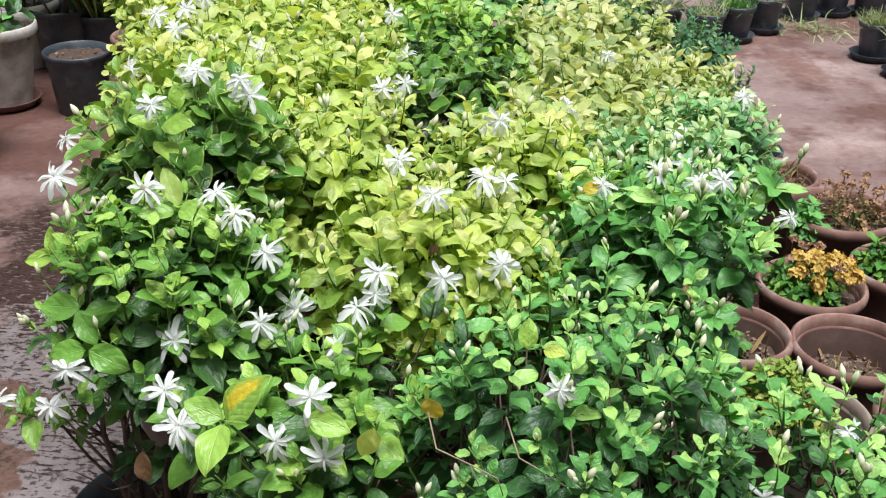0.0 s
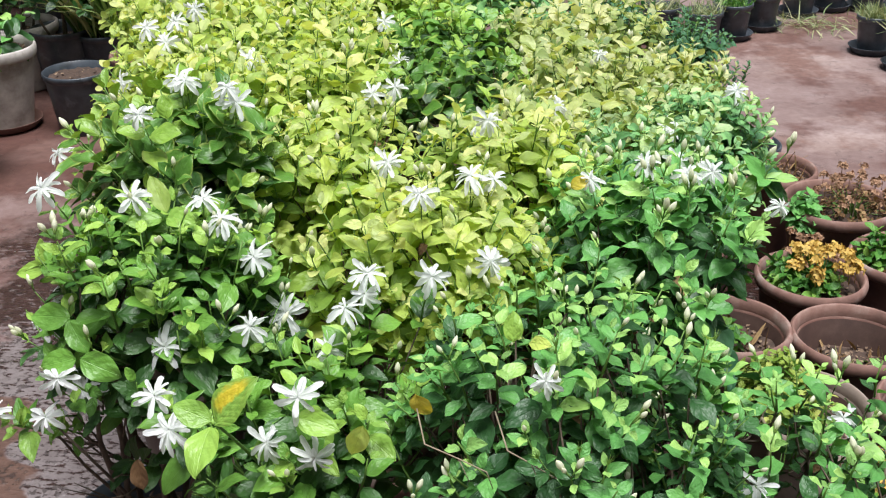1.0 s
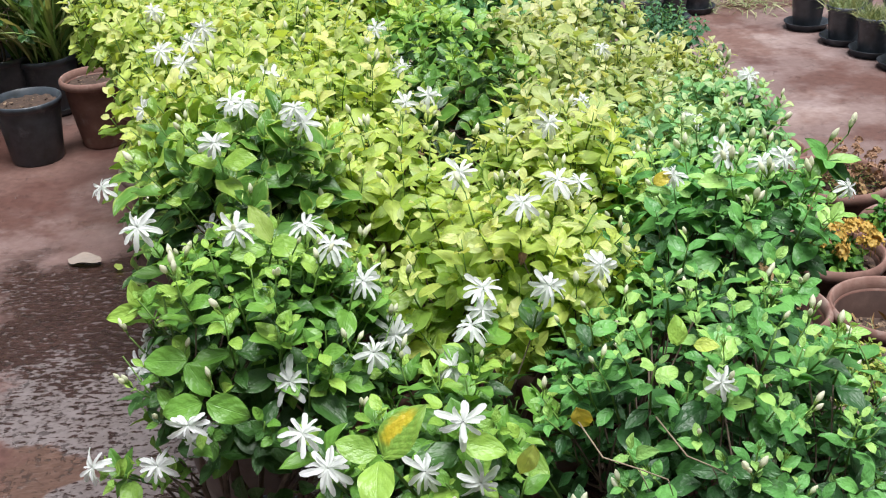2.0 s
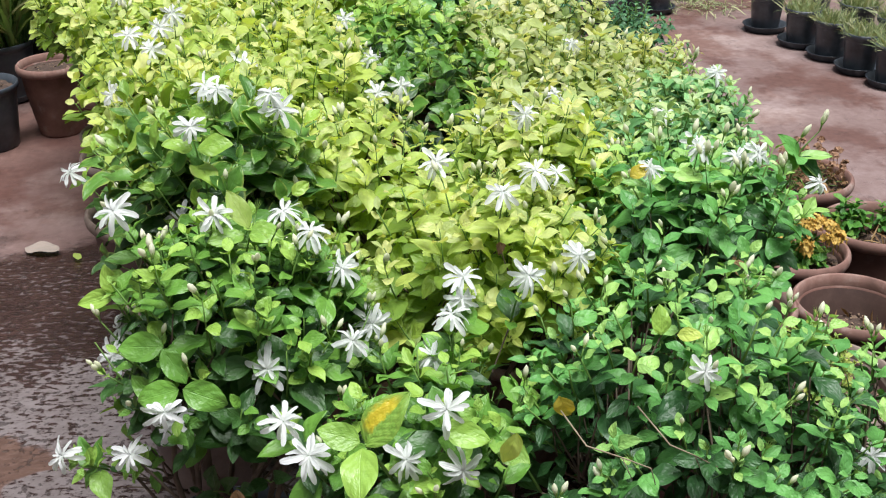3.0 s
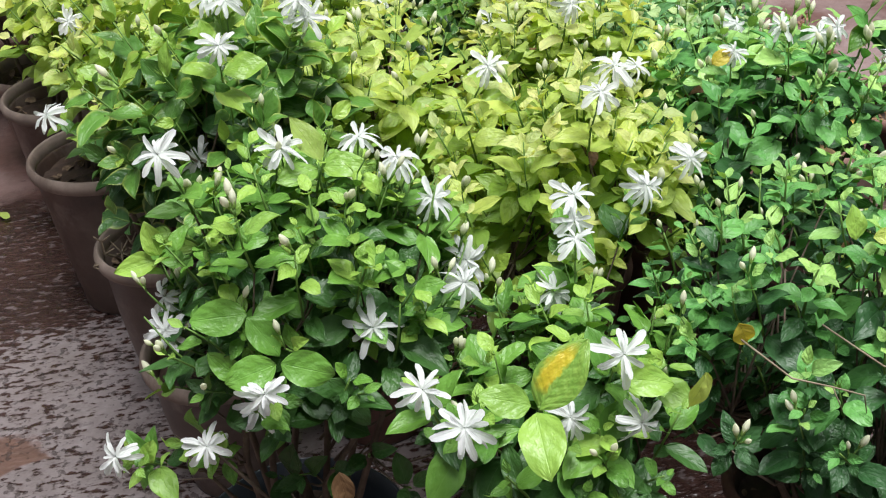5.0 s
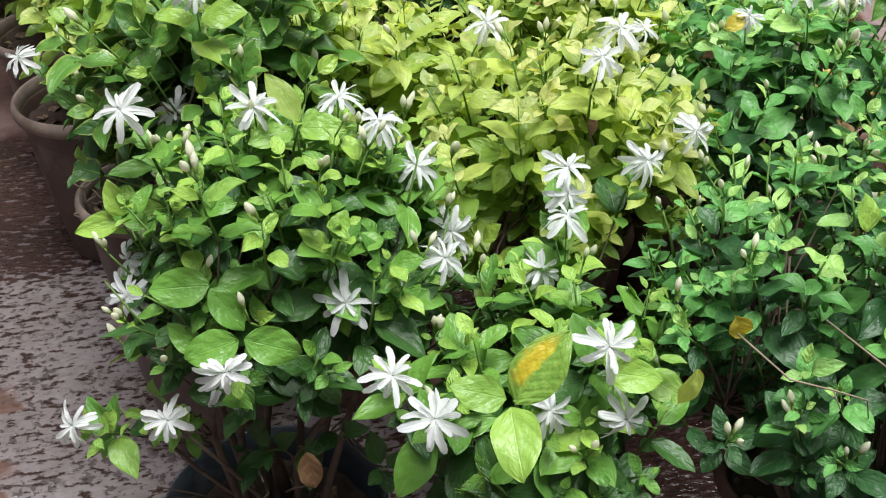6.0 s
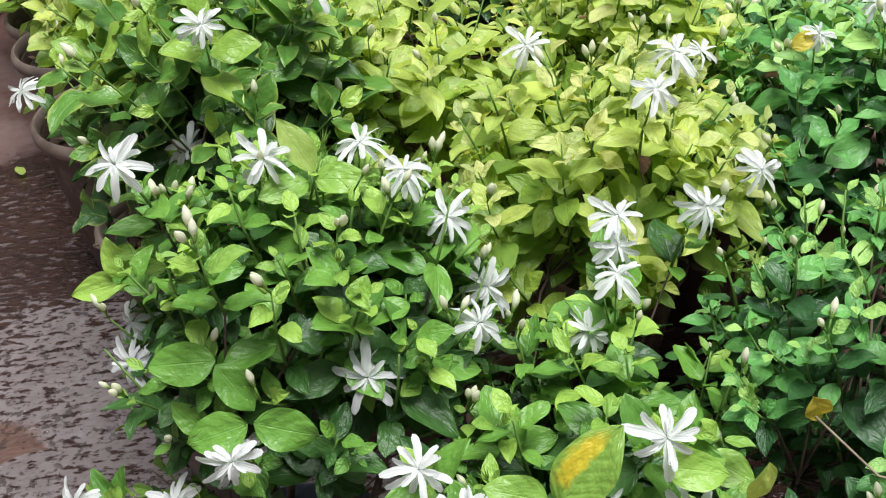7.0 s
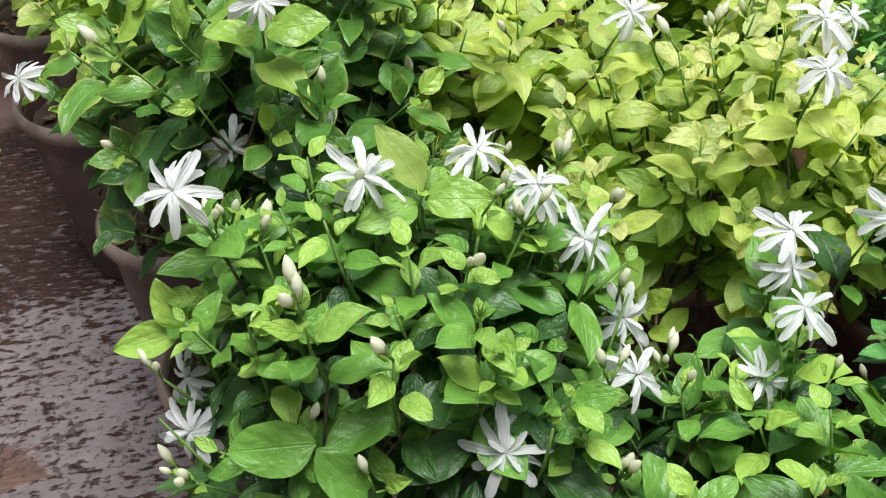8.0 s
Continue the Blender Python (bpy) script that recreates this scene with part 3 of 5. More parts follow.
class Plant:
    """Shoots with opposite leaves, on woody stems, in a pot."""

    def __init__(self, seed, pot_at, style, r, h, centre, radii, palette, length, label, near, group="jasmine bed", name="potted_jasmine", category="potted plant", low=0.05):
        self.rng = random.Random(seed)
        self.base = np.array((pot_at[0], pot_at[1], 0.0))
        self.centre, self.radii = np.array(centre, dtype=float), np.array(radii, dtype=float)
        self.palette, self.length, self.near = palette, length, near
        self.leaves, self.stems, self.green = [], Soup(), Soup()
        self.top = thing(name, (pot_at[0], pot_at[1], 0), label, category, group)
        wall, ring, soil = pot_meshes(style, r, h, low)
        words = {"clay": "terracotta pot", "grey": "weathered grey clay pot", "damp": "damp dark clay pot", "black": "black plastic pot", "white": "chalky white painted pot"}[style]
        pot = part("pot", wall, self.top, words, pose(0, 0, 0, 0, 0, self.rng.uniform(0, 360)))
        if ring:
            part("rim", ring, pot, "thick dusty rim")
        part("soil", soil, self.top, "dark damp soil")
        self.soil = h - low
        self.r, self.forks = r, []
        if near:
            part("debris", chips(40, r * 0.75, self.soil, self.rng), self.top, "scattered bark chips", kind="stuff")

    def wood(self, trunks=6):
        """Woody stems from the soil to forks inside the crown."""
        g, b = self.rng, self.base
        for k in range(trunks):
            a = 2 * math.pi * (k + g.random() * 0.6) / trunks
            foot = b + (0.25 * self.r * math.cos(a), 0.25 * self.r * math.sin(a), self.soil - 0.01)
            fork = self.centre + self.radii * (0.55 * math.cos(a), 0.55 * math.sin(a), g.uniform(-0.45, 0.1))
            mid = (foot + fork) / 2 + (g.uniform(-0.025, 0.025), g.uniform(-0.025, 0.025), 0.03)
            q1, q2 = (foot + mid) / 2 + (g.uniform(-0.01, 0.01), g.uniform(-0.01, 0.01), 0), (mid + fork) / 2
            one = Soup()
            tube(one, [foot - b, q1 - b, mid - b, q2 - b, fork - b], [0.0055, 0.005, 0.0044, 0.0036, 0.0028])
            part("stem", one.mesh("stem", BARK), self.top)
            self.forks.append(fork)
            self.forks.append(mid)

    def leaf(self, pos, axis, normal, size, palette=None, shape=None, own=True):
        self.leaves.append((np.asarray(pos, dtype=float), frame_of(axis, normal), size, palette or self.palette, self.rng.randrange(6) if shape is None else shape, own))

    def shoot(self, tip, way, pairs, size, gap=None, twig=True, own=False, age_shade=0.0):
        """A green shoot that ends at tip, with opposite leaf pairs below it."""
        g = self.rng
        tip, way = np.asarray(tip, dtype=float), unit(way)
        r = frame_of(way, (g.uniform(-1, 1), g.uniform(-1, 1), g.uniform(-1, 1)))
        gap = gap or size * 0.36
        turn = g.uniform(0, 3.14)
        for j in range(pairs):
            at = tip - way * (gap * (j + 0.12) * (0.8 + 0.12 * j))
            grow = min(1.0, 0.42 + 0.22 * j)
            rise = 1.05 - 0.2 * j + g.uniform(-0.35, 0.35)
            for side in (0, 1):
                if g.random() < 0.06:
                    continue
                a = turn + side * math.pi + g.uniform(-0.3, 0.3)
                out = math.cos(a) * r[:, 0] + math.sin(a) * r[:, 2]
                axis = out + way * rise + np.array((0, 0, -0.05 * j))
                normal = way * 1.0 - out * rise * 0.8 + np.array((g.uniform(-0.5, 0.5), g.uniform(-0.6, 0.4), 0.45))
                # leaf age down the shoot, plus the crown's painted shade
                grown = age_shade + 0.3 * j + g.uniform(-0.28, 0.28)
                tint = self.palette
                if tint in AGE_SHADES:
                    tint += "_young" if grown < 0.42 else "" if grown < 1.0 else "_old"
                if j > 2 and g.random() < 0.012:
                    tint = "dead"
                if tint == "dead":
                    grow *= 0.6
                self.leaf(at + out * 0.004, axis, normal, size * grow * g.choice((0.65, 0.8, 0.95, 1.0, 1.1, 1.25)) * g.uniform(0.92, 1.08), tint, None, own)
            turn += math.pi / 2 + g.uniform(-0.25, 0.25)
        foot = tip - way * gap * pairs * 1.05
        tube(self.green, [foot, (foot + tip) / 2 + r[:, 0] * 0.003, tip], [0.0017, 0.0014, 0.0009], 4)
        if twig and self.forks:
            near = min(self.forks, key=lambda q: float(np.linalg.norm(q - foot)))
            span = float(np.linalg.norm(near - foot))
            bow = np.array((g.uniform(-0.12, 0.12), g.uniform(-0.12, 0.12), -0.16)) * span
            tube(self.stems, [near, near * 0.67 + foot * 0.33 + bow, near * 0.33 + foot * 0.67 + bow * 0.8, foot], [0.0021, 0.0017, 0.0014, 0.0012], 4)
        return tip

    def crown(self, count, pairs=4, buds=0.0, inner=0.35, floor=-0.45, bud_size=0.022, box=3.2, shade=0.0, gap=None):
        """Shoots spread evenly over the crown, and a few inside it; below shade the leaves take the dark tone, as
        painted shade; gap: a hollow (centre, radius).
        """
        g = self.rng
        for i in range(count):
            z = 1 - (1 - floor) * (i + 0.5) / count
            a = i * 2.39996 + g.uniform(-0.3, 0.3)
            q = math.sqrt(max(0.0, 1 - z * z))
            d = np.array((q * math.cos(a), q * math.sin(a), z))
            deep = g.uniform(0.45, 0.75) if g.random() < inner else g.uniform(0.86, 1.06)
            full = d / (np.abs(d) ** box).sum() ** (1 / box)
            tip = self.centre + self.radii * full * deep
            if gap and np.linalg.norm(tip - np.array(gap[0])) < gap[1]:
                continue
            way = unit(d * 0.75 + np.array((0, 0, 0.75)) + np.array((g.uniform(-0.35, 0.35), g.uniform(-0.35, 0.35), 0)))
            # painted light: pale tones on top, dark ones on sides, inside and below shade
            self.shoot(tip, way, pairs, self.length * g.uniform(0.7, 1.15), age_shade=0.62 * (1 - z) - 0.14 + (0.45 if deep < 0.8 else 0.0) + 5.0 * max(0.0, shade - tip[2]) + g.uniform(-0.15, 0.2))
            if deep > 0.8 and g.random() < buds:
                self.buds(tip, way, g.choice((1, 1, 2, 3)), bud_size)
            elif deep > 0.8 and self.near > 1 and g.random() < 0.12:
                r = frame_of((g.uniform(-1, 1), g.uniform(-1, 1), 0.1), way)
                r = np.stack([r[:, 0], np.cross(way, r[:, 0]), way], axis=1)
                part("spent_calyx", SPENT_MESH, self.top, "thin spread green fingers", placed(tip + way * 0.008 - self.base, r, 0.016))

    def buds(self, tip, way, count, size=0.025):
        g = self.rng
        for k in range(count):
            d = unit(np.asarray(way) * 0.8 + (0, 0, 0.7) + np.array((g.uniform(-0.8, 0.8), g.uniform(-0.8, 0.8), 0)))
            stalk = 0.006 + 0.014 * g.random()
            r = frame_of((g.uniform(-1, 1), g.uniform(-1, 1), 0.1), d)
            r = np.stack([r[:, 0], np.cross(d, r[:, 0]), d], axis=1)
            tube(self.green, [tip, tip + d * (stalk + 0.002)], [0.001, 0.0012], 4)
            bud = part("bud", BUD_MESH, self.top, "", placed(tip + d * stalk - self.base, r, size * g.uniform(0.75, 1.2)))
            part("calyx", CALYX_MESH, bud, "green calyx" if k == 0 else "")

    def flowers(self, spots, size=0.058, leafy=4):
        """Open flowers at places in the world, each on a leafy shoot: x, y, z and the way it faces."""
        g = self.rng
        for x, y, z, fx, fy, fz in spots:
            pos, face = np.array((x, y, z)), unit(unit((fx, fy, fz)) + np.array((0, 0, 0.25)))
            add_flower(self.top, self.base, pos, face, size * g.uniform(0.92, 1.1), g)
            BLOOMS.append((pos, unit(face + np.array((0, -0.2, 0.55)))))
            tip = pos - face * size * 0.31
            way = unit(face * 0.5 + unit(pos - self.centre) * 0.4 + (0, 0, 0.5))
            foot = tip - way * 0.012
            tube(self.green, [tip, foot], [0.0012, 0.0014], 4)
            self.shoot(foot, way, leafy, self.length * 0.95)

    def finish(self, singles):
        """Links the stems and leaves; the outermost leaves are parts of their own."""
        view = unit((-0.1, -0.62, 0.78))
        self.leaves.sort(key=lambda q: -float(np.dot(q[0], view)))
        self.leaves = [q for q in self.leaves if q[5] or not hides_bloom(q[0], q[1], q[2])]
        rest = {}
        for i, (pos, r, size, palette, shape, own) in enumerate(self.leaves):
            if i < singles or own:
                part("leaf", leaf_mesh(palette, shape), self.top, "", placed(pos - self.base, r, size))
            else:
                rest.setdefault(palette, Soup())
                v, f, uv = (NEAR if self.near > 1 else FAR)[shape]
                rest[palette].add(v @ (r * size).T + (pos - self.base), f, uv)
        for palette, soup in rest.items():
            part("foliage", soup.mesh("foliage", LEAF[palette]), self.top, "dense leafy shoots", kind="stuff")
        for soup in (self.stems, self.green):
            if soup.n:
                soup.v = [v - self.base for v in soup.v]
        if self.stems.n:
            part("twig", self.stems.mesh("twigs", BARK), self.top, "thin woody brown twigs", kind="stuff")
        if self.green.n:
            part("shoot", self.green.mesh("shoots", TWIG), self.top, "thin green shoots", kind="stuff")
        return self.top


# the flowering plant in the black pot at the front corner
p = Plant(11, (-0.255, 1.565), "black", 0.14, 0.25, (-0.20, 1.555, 0.58), (0.185, 0.155, 0.20), "green", 0.048, "green jasmine with many open white star flowers in a black pot", 2)
p.wood(8)
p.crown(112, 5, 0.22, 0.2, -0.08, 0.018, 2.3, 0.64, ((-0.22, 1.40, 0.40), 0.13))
p.flowers([
    (-0.344, 1.563, 0.800, -0.2, -0.75, 0.6), (-0.221, 1.565, 0.790, 0.0, -0.7, 0.7), (-0.137, 1.600, 0.775, 0.1, -0.2, 1.0), (-0.102, 1.565, 0.763, 0.15, -0.35, 0.95),
    (-0.065, 1.570, 0.705, 0.1, -0.8, 0.6), (-0.051, 1.480, 0.650, 0.1, -0.9, 0.45), (-0.154, 1.440, 0.638, 0.0, -0.9, 0.45), (-0.269, 1.372, 0.627, -0.1, -0.95, 0.4),
    (-0.370, 1.546, 0.598, -0.2, -0.9, 0.35), (-0.368, 1.584, 0.618, -0.5, -0.6, 0.4), (-0.442, 1.490, 0.482, -0.3, -0.8, 0.4), (-0.340, 1.447, 0.512, 0.1, -0.7, 0.5),
    (-0.029, 1.575, 0.617, 0.2, -0.8, 0.2), (-0.278, 1.445, 0.560, -0.1, -0.4, 0.3),
])
p.leaf((-0.277, 1.445, 0.672), (-0.055, 0.0, 0.004), (-0.1, -0.85, 0.5), 0.06, "green", 1)
p.leaf((-0.277, 1.44, 0.672), (0.026, -0.02, -0.03), (0.1, -0.85, 0.5), 0.052, "green", 0)
p.leaf((-0.255, 1.40, 0.640), (-0.05, -0.005, -0.012), (-0.1, -0.75, 0.65), 0.056, "green", 4)
p.leaf((-0.250, 1.40, 0.640), (0.045, -0.01, -0.015), (0.15, -0.75, 0.65), 0.058, "green", 1)
p.leaf((-0.180, 1.575, 0.765), (-0.036, 0.030, 0.058), (0.35, -0.75, 0.5), 0.058, "lime", 2)
p.leaf((-0.180, 1.570, 0.760), (0.045, -0.02, 0.010), (0.0, -0.5, 0.85), 0.05, "green_young", 1)
p.leaf((-0.185, 1.570, 0.758), (-0.045, -0.025, 0.005), (0.0, -0.5, 0.85), 0.05, "green_young", 0)
p.shoot((-0.345, 1.57, 0.705), (-0.5, -0.25, 0.6), 3, 0.05)
p.leaf((-0.362, 1.575, 0.672), (-0.052, 0.0, -0.010), (0.0, -0.6, 0.8), 0.055, "green_young", 2)
p.leaf((-0.362, 1.575, 0.674), (-0.012, 0.005, 0.035), (0.1, -0.9, 0.3), 0.044, "green_young", 0)
p.shoot((-0.272, 1.440, 0.785), (-0.1, -0.25, 0.9), 4, 0.052)
p.buds(np.array((-0.272, 1.436, 0.788)), (0.1, -0.1, 1), 3, 0.019)
p.buds(np.array((-0.398, 1.61, 0.484)), (-1.2, 0.2, -0.1), 1, 0.022)
p.shoot((-0.395, 1.60, 0.484), (-0.9, 0.1, 0.2), 2, 0.045)
p.shoot((-0.385, 1.485, 0.485), (-0.75, -0.35, 0.2), 3, 0.055, own=True)
p.shoot((-0.345, 1.47, 0.475), (-0.6, -0.5, 0.1), 2, 0.055, own=True)
p.shoot((-0.425, 1.492, 0.462), (-0.4, -0.5, 0.5), 3, 0.05, own=True)
for foot, mid, tip in (((-0.26, 1.55, 0.24), (-0.33, 1.51, 0.38), (-0.37, 1.495, 0.47)), ((-0.24, 1.54, 0.24), (-0.29, 1.48, 0.40), (-0.33, 1.455, 0.49))):
    tube(p.stems, [foot, mid, tip], [0.0032, 0.0025, 0.0016], 5)
# leaves hanging under the crown, its shade put into their dark tone
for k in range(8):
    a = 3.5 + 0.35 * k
    p.shoot((-0.15 + 0.13 * math.cos(a), 1.54 + 0.09 * math.sin(a), 0.40 + 0.02 * (k % 4)), (0.4 * math.cos(a), 0.4 * math.sin(a) - 0.2, 0.5), 2, 0.06, age_shade=1.5)
one = Soup()
tube(one, [(0.015, 0.03, 0.235), (0.008, 0.01, 0.32), (-0.012, -0.02, 0.41), (-0.008, -0.035, 0.50), (-0.02, -0.03, 0.60)], [0.0095, 0.0085, 0.0075, 0.006, 0.004], 8)
part("trunk", one.mesh("trunk", BARK), p.top, "gnarled grey-brown trunk")
g = random.Random(77)
for k in range(18):
    a = g.uniform(0, 6.28)
    at = np.array((-0.255 + 0.05 * math.cos(a), 1.57 + 0.05 * math.sin(a), 0.25 + 0.12 * g.random()))
    way = np.array((math.cos(a), math.sin(a), g.uniform(0.1, 1.2)))
    tube(p.stems, [at, at + way * 0.045 + (g.uniform(-0.01, 0.01), g.uniform(-0.01, 0.01), 0.005), at + way * 0.085], [0.0022, 0.0017, 0.0009], 4)
p.leaf((-0.207, 1.42, 0.47), (0.01, -0.02, -0.05), (-0.1, -0.9, 0.3), 0.045, "dead", 0)
p.finish(330)

# the low plant in the clay pot beside it
p = Plant(12, (0.045, 1.37), "clay", 0.122, 0.25, (0.045, 1.42, 0.50), (0.145, 0.175, 0.145), "green", 0.05, "green jasmine with white flowers and a yellow-blotched leaf", 2)
p.wood(6)
p.crown(76, 5, 0.2, 0.25, -0.15, 0.019, 2.6, 0.60, ((0.20, 1.36, 0.42), 0.14))
p.flowers([
    (-0.124, 1.320, 0.645, -0.1, -0.85, 0.6), (-0.094, 1.278, 0.628, 0.1, -0.9, 0.5), (0.013, 1.300, 0.600, 0.1, -0.7, 0.5), (0.076, 1.277, 0.600, 0.2, -0.75, -0.1),
    (0.059, 1.290, 0.674, 0.0, -0.85, 0.55), (0.05, 1.49, 0.615, 0.0, -0.6, 0.6),
    (0.093, 1.560, 0.692, 0.0, -0.5, 0.8), (0.090, 1.545, 0.668, 0.1, -0.8, 0.5), (0.179, 1.562, 0.690, 0.15, -0.85, 0.5), (0.075, 1.492, 0.676, -0.1, -0.3, 0.9),
])
p.leaf((-0.030, 1.256, 0.655), (0.046, 0.012, 0.068), (-0.45, -0.8, 0.25), 0.078, "variegated", 0)
p.leaf((-0.034, 1.252, 0.654), (-0.006, -0.065, -0.012), (-0.1, -0.6, 0.75), 0.066, "green_young", 1)
p.leaf((-0.036, 1.262, 0.655), (-0.05, 0.0, 0.025), (-0.1, -0.7, 0.6), 0.05, "green_young", 1)
tube(p.green, [(0.0, 1.32, 0.55), (-0.02, 1.28, 0.62), (-0.030, 1.256, 0.657)], [0.0025, 0.002, 0.0015], 5)
p.leaf((0.135, 1.275, 0.650), (-0.02, -0.02, -0.05), (0.3, -0.75, 0.5), 0.045, "lime", 3)
p.leaf((0.055, 1.285, 0.650), (0.055, -0.01, -0.005), (0.1, -0.75, 0.6), 0.055, "green_young", 0)
p.finish(250)

# the dense plant full of buds
p = Plant(13, (0.42, 1.50), "clay", 0.125, 0.25, (0.365, 1.42, 0.49), (0.225, 0.215, 0.25), "bright", 0.040, "dense bright green jasmine covered in pale buds in a terracotta pot", 2)
p.wood(7)
p.crown(240, 5, 0.36, 0.25, -0.6, 0.019, 2.3, 0.62, ((0.15, 1.41, 0.38), 0.17))
p.flowers([(0.338, 1.280, 0.718, 0.1, -0.85, 0.35)], 0.046)
p.leaf((0.188, 1.325, 0.662), (0.014, -0.005, -0.04), (-0.2, -0.9, 0.2), 0.038, "mustard", 3)
p.leaf((0.300, 1.33, 0.735), (0.0, 0.01, 0.05), (0.0, -0.8, 0.5), 0.036, "green_young", 1)
p.leaf((0.318, 1.33, 0.735), (0.03, -0.02, 0.012), (0.1, -0.7, 0.6), 0.03, "lime", 0)
for k, way in enumerate((((0.19, 1.32, 0.645), (0.208, 1.25, 0.648), (0.246, 1.243, 0.636), (0.277, 1.238, 0.624), (0.284, 1.24, 0.600)), ((0.28, 1.33, 0.64), (0.299, 1.25, 0.645), (0.325, 1.243, 0.635), (0.350, 1.238, 0.622)))):
    one = Soup()
    tube(one, [np.array(q) - p.base for q in way], [0.0011, 0.001, 0.0009, 0.0008, 0.0006][:len(way)], 5)
    tube(one, [np.array(way[2]) - p.base, np.array(way[2]) - p.base + (0.012, -0.004, -0.028)], [0.0007, 0.0005], 4)
    part("dry_branch", one.mesh("dry_branch", DRYTWIG), p.top, "bare pale branch" if k == 0 else "")
p.finish(290)

# the low, twiggy plant at the right of it
p = Plant(14, (0.70, 1.52), "grey", 0.115, 0.22, (0.66, 1.47, 0.43), (0.215, 0.20, 0.155), "bright", 0.046, "low twiggy jasmine with pale buds in a grey pot", 2)
p.wood(7)
p.crown(104, 4, 0.4, 0.3, -0.5, 0.021, 3.2, 0.48)
for k, (x1, y1, z1) in enumerate(((0.575, 1.40, 0.45), (0.62, 1.35, 0.46), (0.71, 1.36, 0.49), (0.78, 1.41, 0.48), (0.60, 1.47, 0.56))):
    one, g = Soup(), random.Random(k)
    tip, foot = np.array((x1 - 0.70, y1 - 1.52, z1)), np.array((-0.03 + 0.01 * k, -0.03, 0.19))
    at = [foot + (tip - foot) * m / 7 + (np.array((g.uniform(-0.014, 0.014), g.uniform(-0.014, 0.014), g.uniform(-0.008, 0.012))) if m else 0) for m in range(8)]
    tube(one, at, [0.0060 - 0.0006 * m for m in range(8)], 6)
    for m in (3, 4, 5, 6):
        a = g.uniform(0, 6.28)
        d = np.array((math.cos(a), math.sin(a), g.uniform(0.2, 1.0))) * g.uniform(0.02, 0.045)
        tube(one, [at[m], at[m] + d * 0.5 + (0.003, -0.004, 0.004), at[m] + d], [0.0026, 0.0018, 0.001], 4)
    part("dry_branch", one.mesh("dry_branch", DRYTWIG), p.top, "bare grey-brown branch" if k == 0 else "")
p.flowers([(0.735, 1.555, 0.500, 0.2, -0.6, 0.7), (0.60, 1.40, 0.50, 0.0, -0.7, 0.6)], 0.05)
p.finish(200)

# the lime plant with large leaves behind them
p = Plant(15, (0.09, 1.79), "clay", 0.12, 0.25, (0.14, 1.77, 0.54), (0.20, 0.155, 0.20), "lime", 0.053, "yellow-green jasmine with large pale leaves and white flowers", 2)
p.wood(7)
p.crown(90, 5, 0.25, 0.25, 0.0, 0.022, 2.4, 0.58)
p.flowers([(0.254, 1.620, 0.686, 0.1, -0.9, 0.4), (0.153, 1.655, 0.768, 0.0, -0.6, 0.8), (0.212, 1.777, 0.745, 0.0, -0.5, 0.8), (0.245, 1.79, 0.735, 0.3, -0.5, 0.7)])
p.leaf((0.36, 1.815, 0.715), (0.03, -0.005, 0.02), (0.1, -0.6, 0.7), 0.034, "mustard", 1)
p.finish(300)

# green jasmine with buds at the right edge of the bed
p = Plant(16, (0.50, 1.93), "clay", 0.12, 0.25, (0.48, 1.89, 0.55), (0.19, 0.17, 0.165), "bright", 0.054, "green jasmine with white flowers and long buds in a terracotta pot", 2)
p.wood(7)
p.crown(84, 5, 0.45, 0.3, -0.35, 0.024, 3.2, 0.55)
p.flowers([
    (0.389, 1.813, 0.730, -0.1, -0.7, 0.6), (0.470, 1.845, 0.745, 0.0, -0.7, 0.7), (0.575, 1.885, 0.717, 0.1, -0.8, 0.5), (0.535, 1.862, 0.722, -0.3, -0.6, 0.6), (0.689, 1.908, 0.652, 0.5, -0.6, 0.5),
], 0.048)
tube(p.green, [(0.60, 1.93, 0.56), (0.655, 1.95, 0.64), (0.672, 1.96, 0.69), (0.70, 1.965, 0.72)], [0.002, 0.0018, 0.0015, 0.001], 5)
for axis, normal, size, tint, shape in (((-0.05, 0.0, 0.055), (0.5, -0.7, 0.5), 0.056, "bright", 2), ((0.07, -0.02, 0.012), (0.0, -0.4, 0.9), 0.054, "bright_young", 2), ((0.035, -0.03, -0.03), (0.1, -0.8, 0.55), 0.052, "bright_old", 5), ((-0.01, -0.04, 0.01), (0.0, -0.6, 0.8), 0.045, "bright", 0), ((0.06, -0.03, -0.045), (0.2, -0.6, 0.75), 0.054, "dark_old", 2), ((-0.05, -0.03, -0.01), (0.0, -0.5, 0.85), 0.05, "dark", 3)):
    p.leaf((0.668, 1.957, 0.678), axis, normal, size, tint, shape)
for k in range(7):
    p.leaf((0.575 + 0.012 * (k % 3), 1.90 - 0.008 * k, 0.47 - 0.01 * k), (0.5 - 0.16 * (k % 4), -0.5, -0.5 + 0.1 * (k % 3)), (0.3, -0.6, 0.7), 0.085, "bluish", (0, 3, 5)[k % 3])
p.buds(np.array((0.70, 1.965, 0.72)), (0.2, 0, 1), 3, 0.024)
p.buds(np.array((0.662, 1.96, 0.70)), (0.1, 0, 1), 1, 0.025)
p.finish(300)

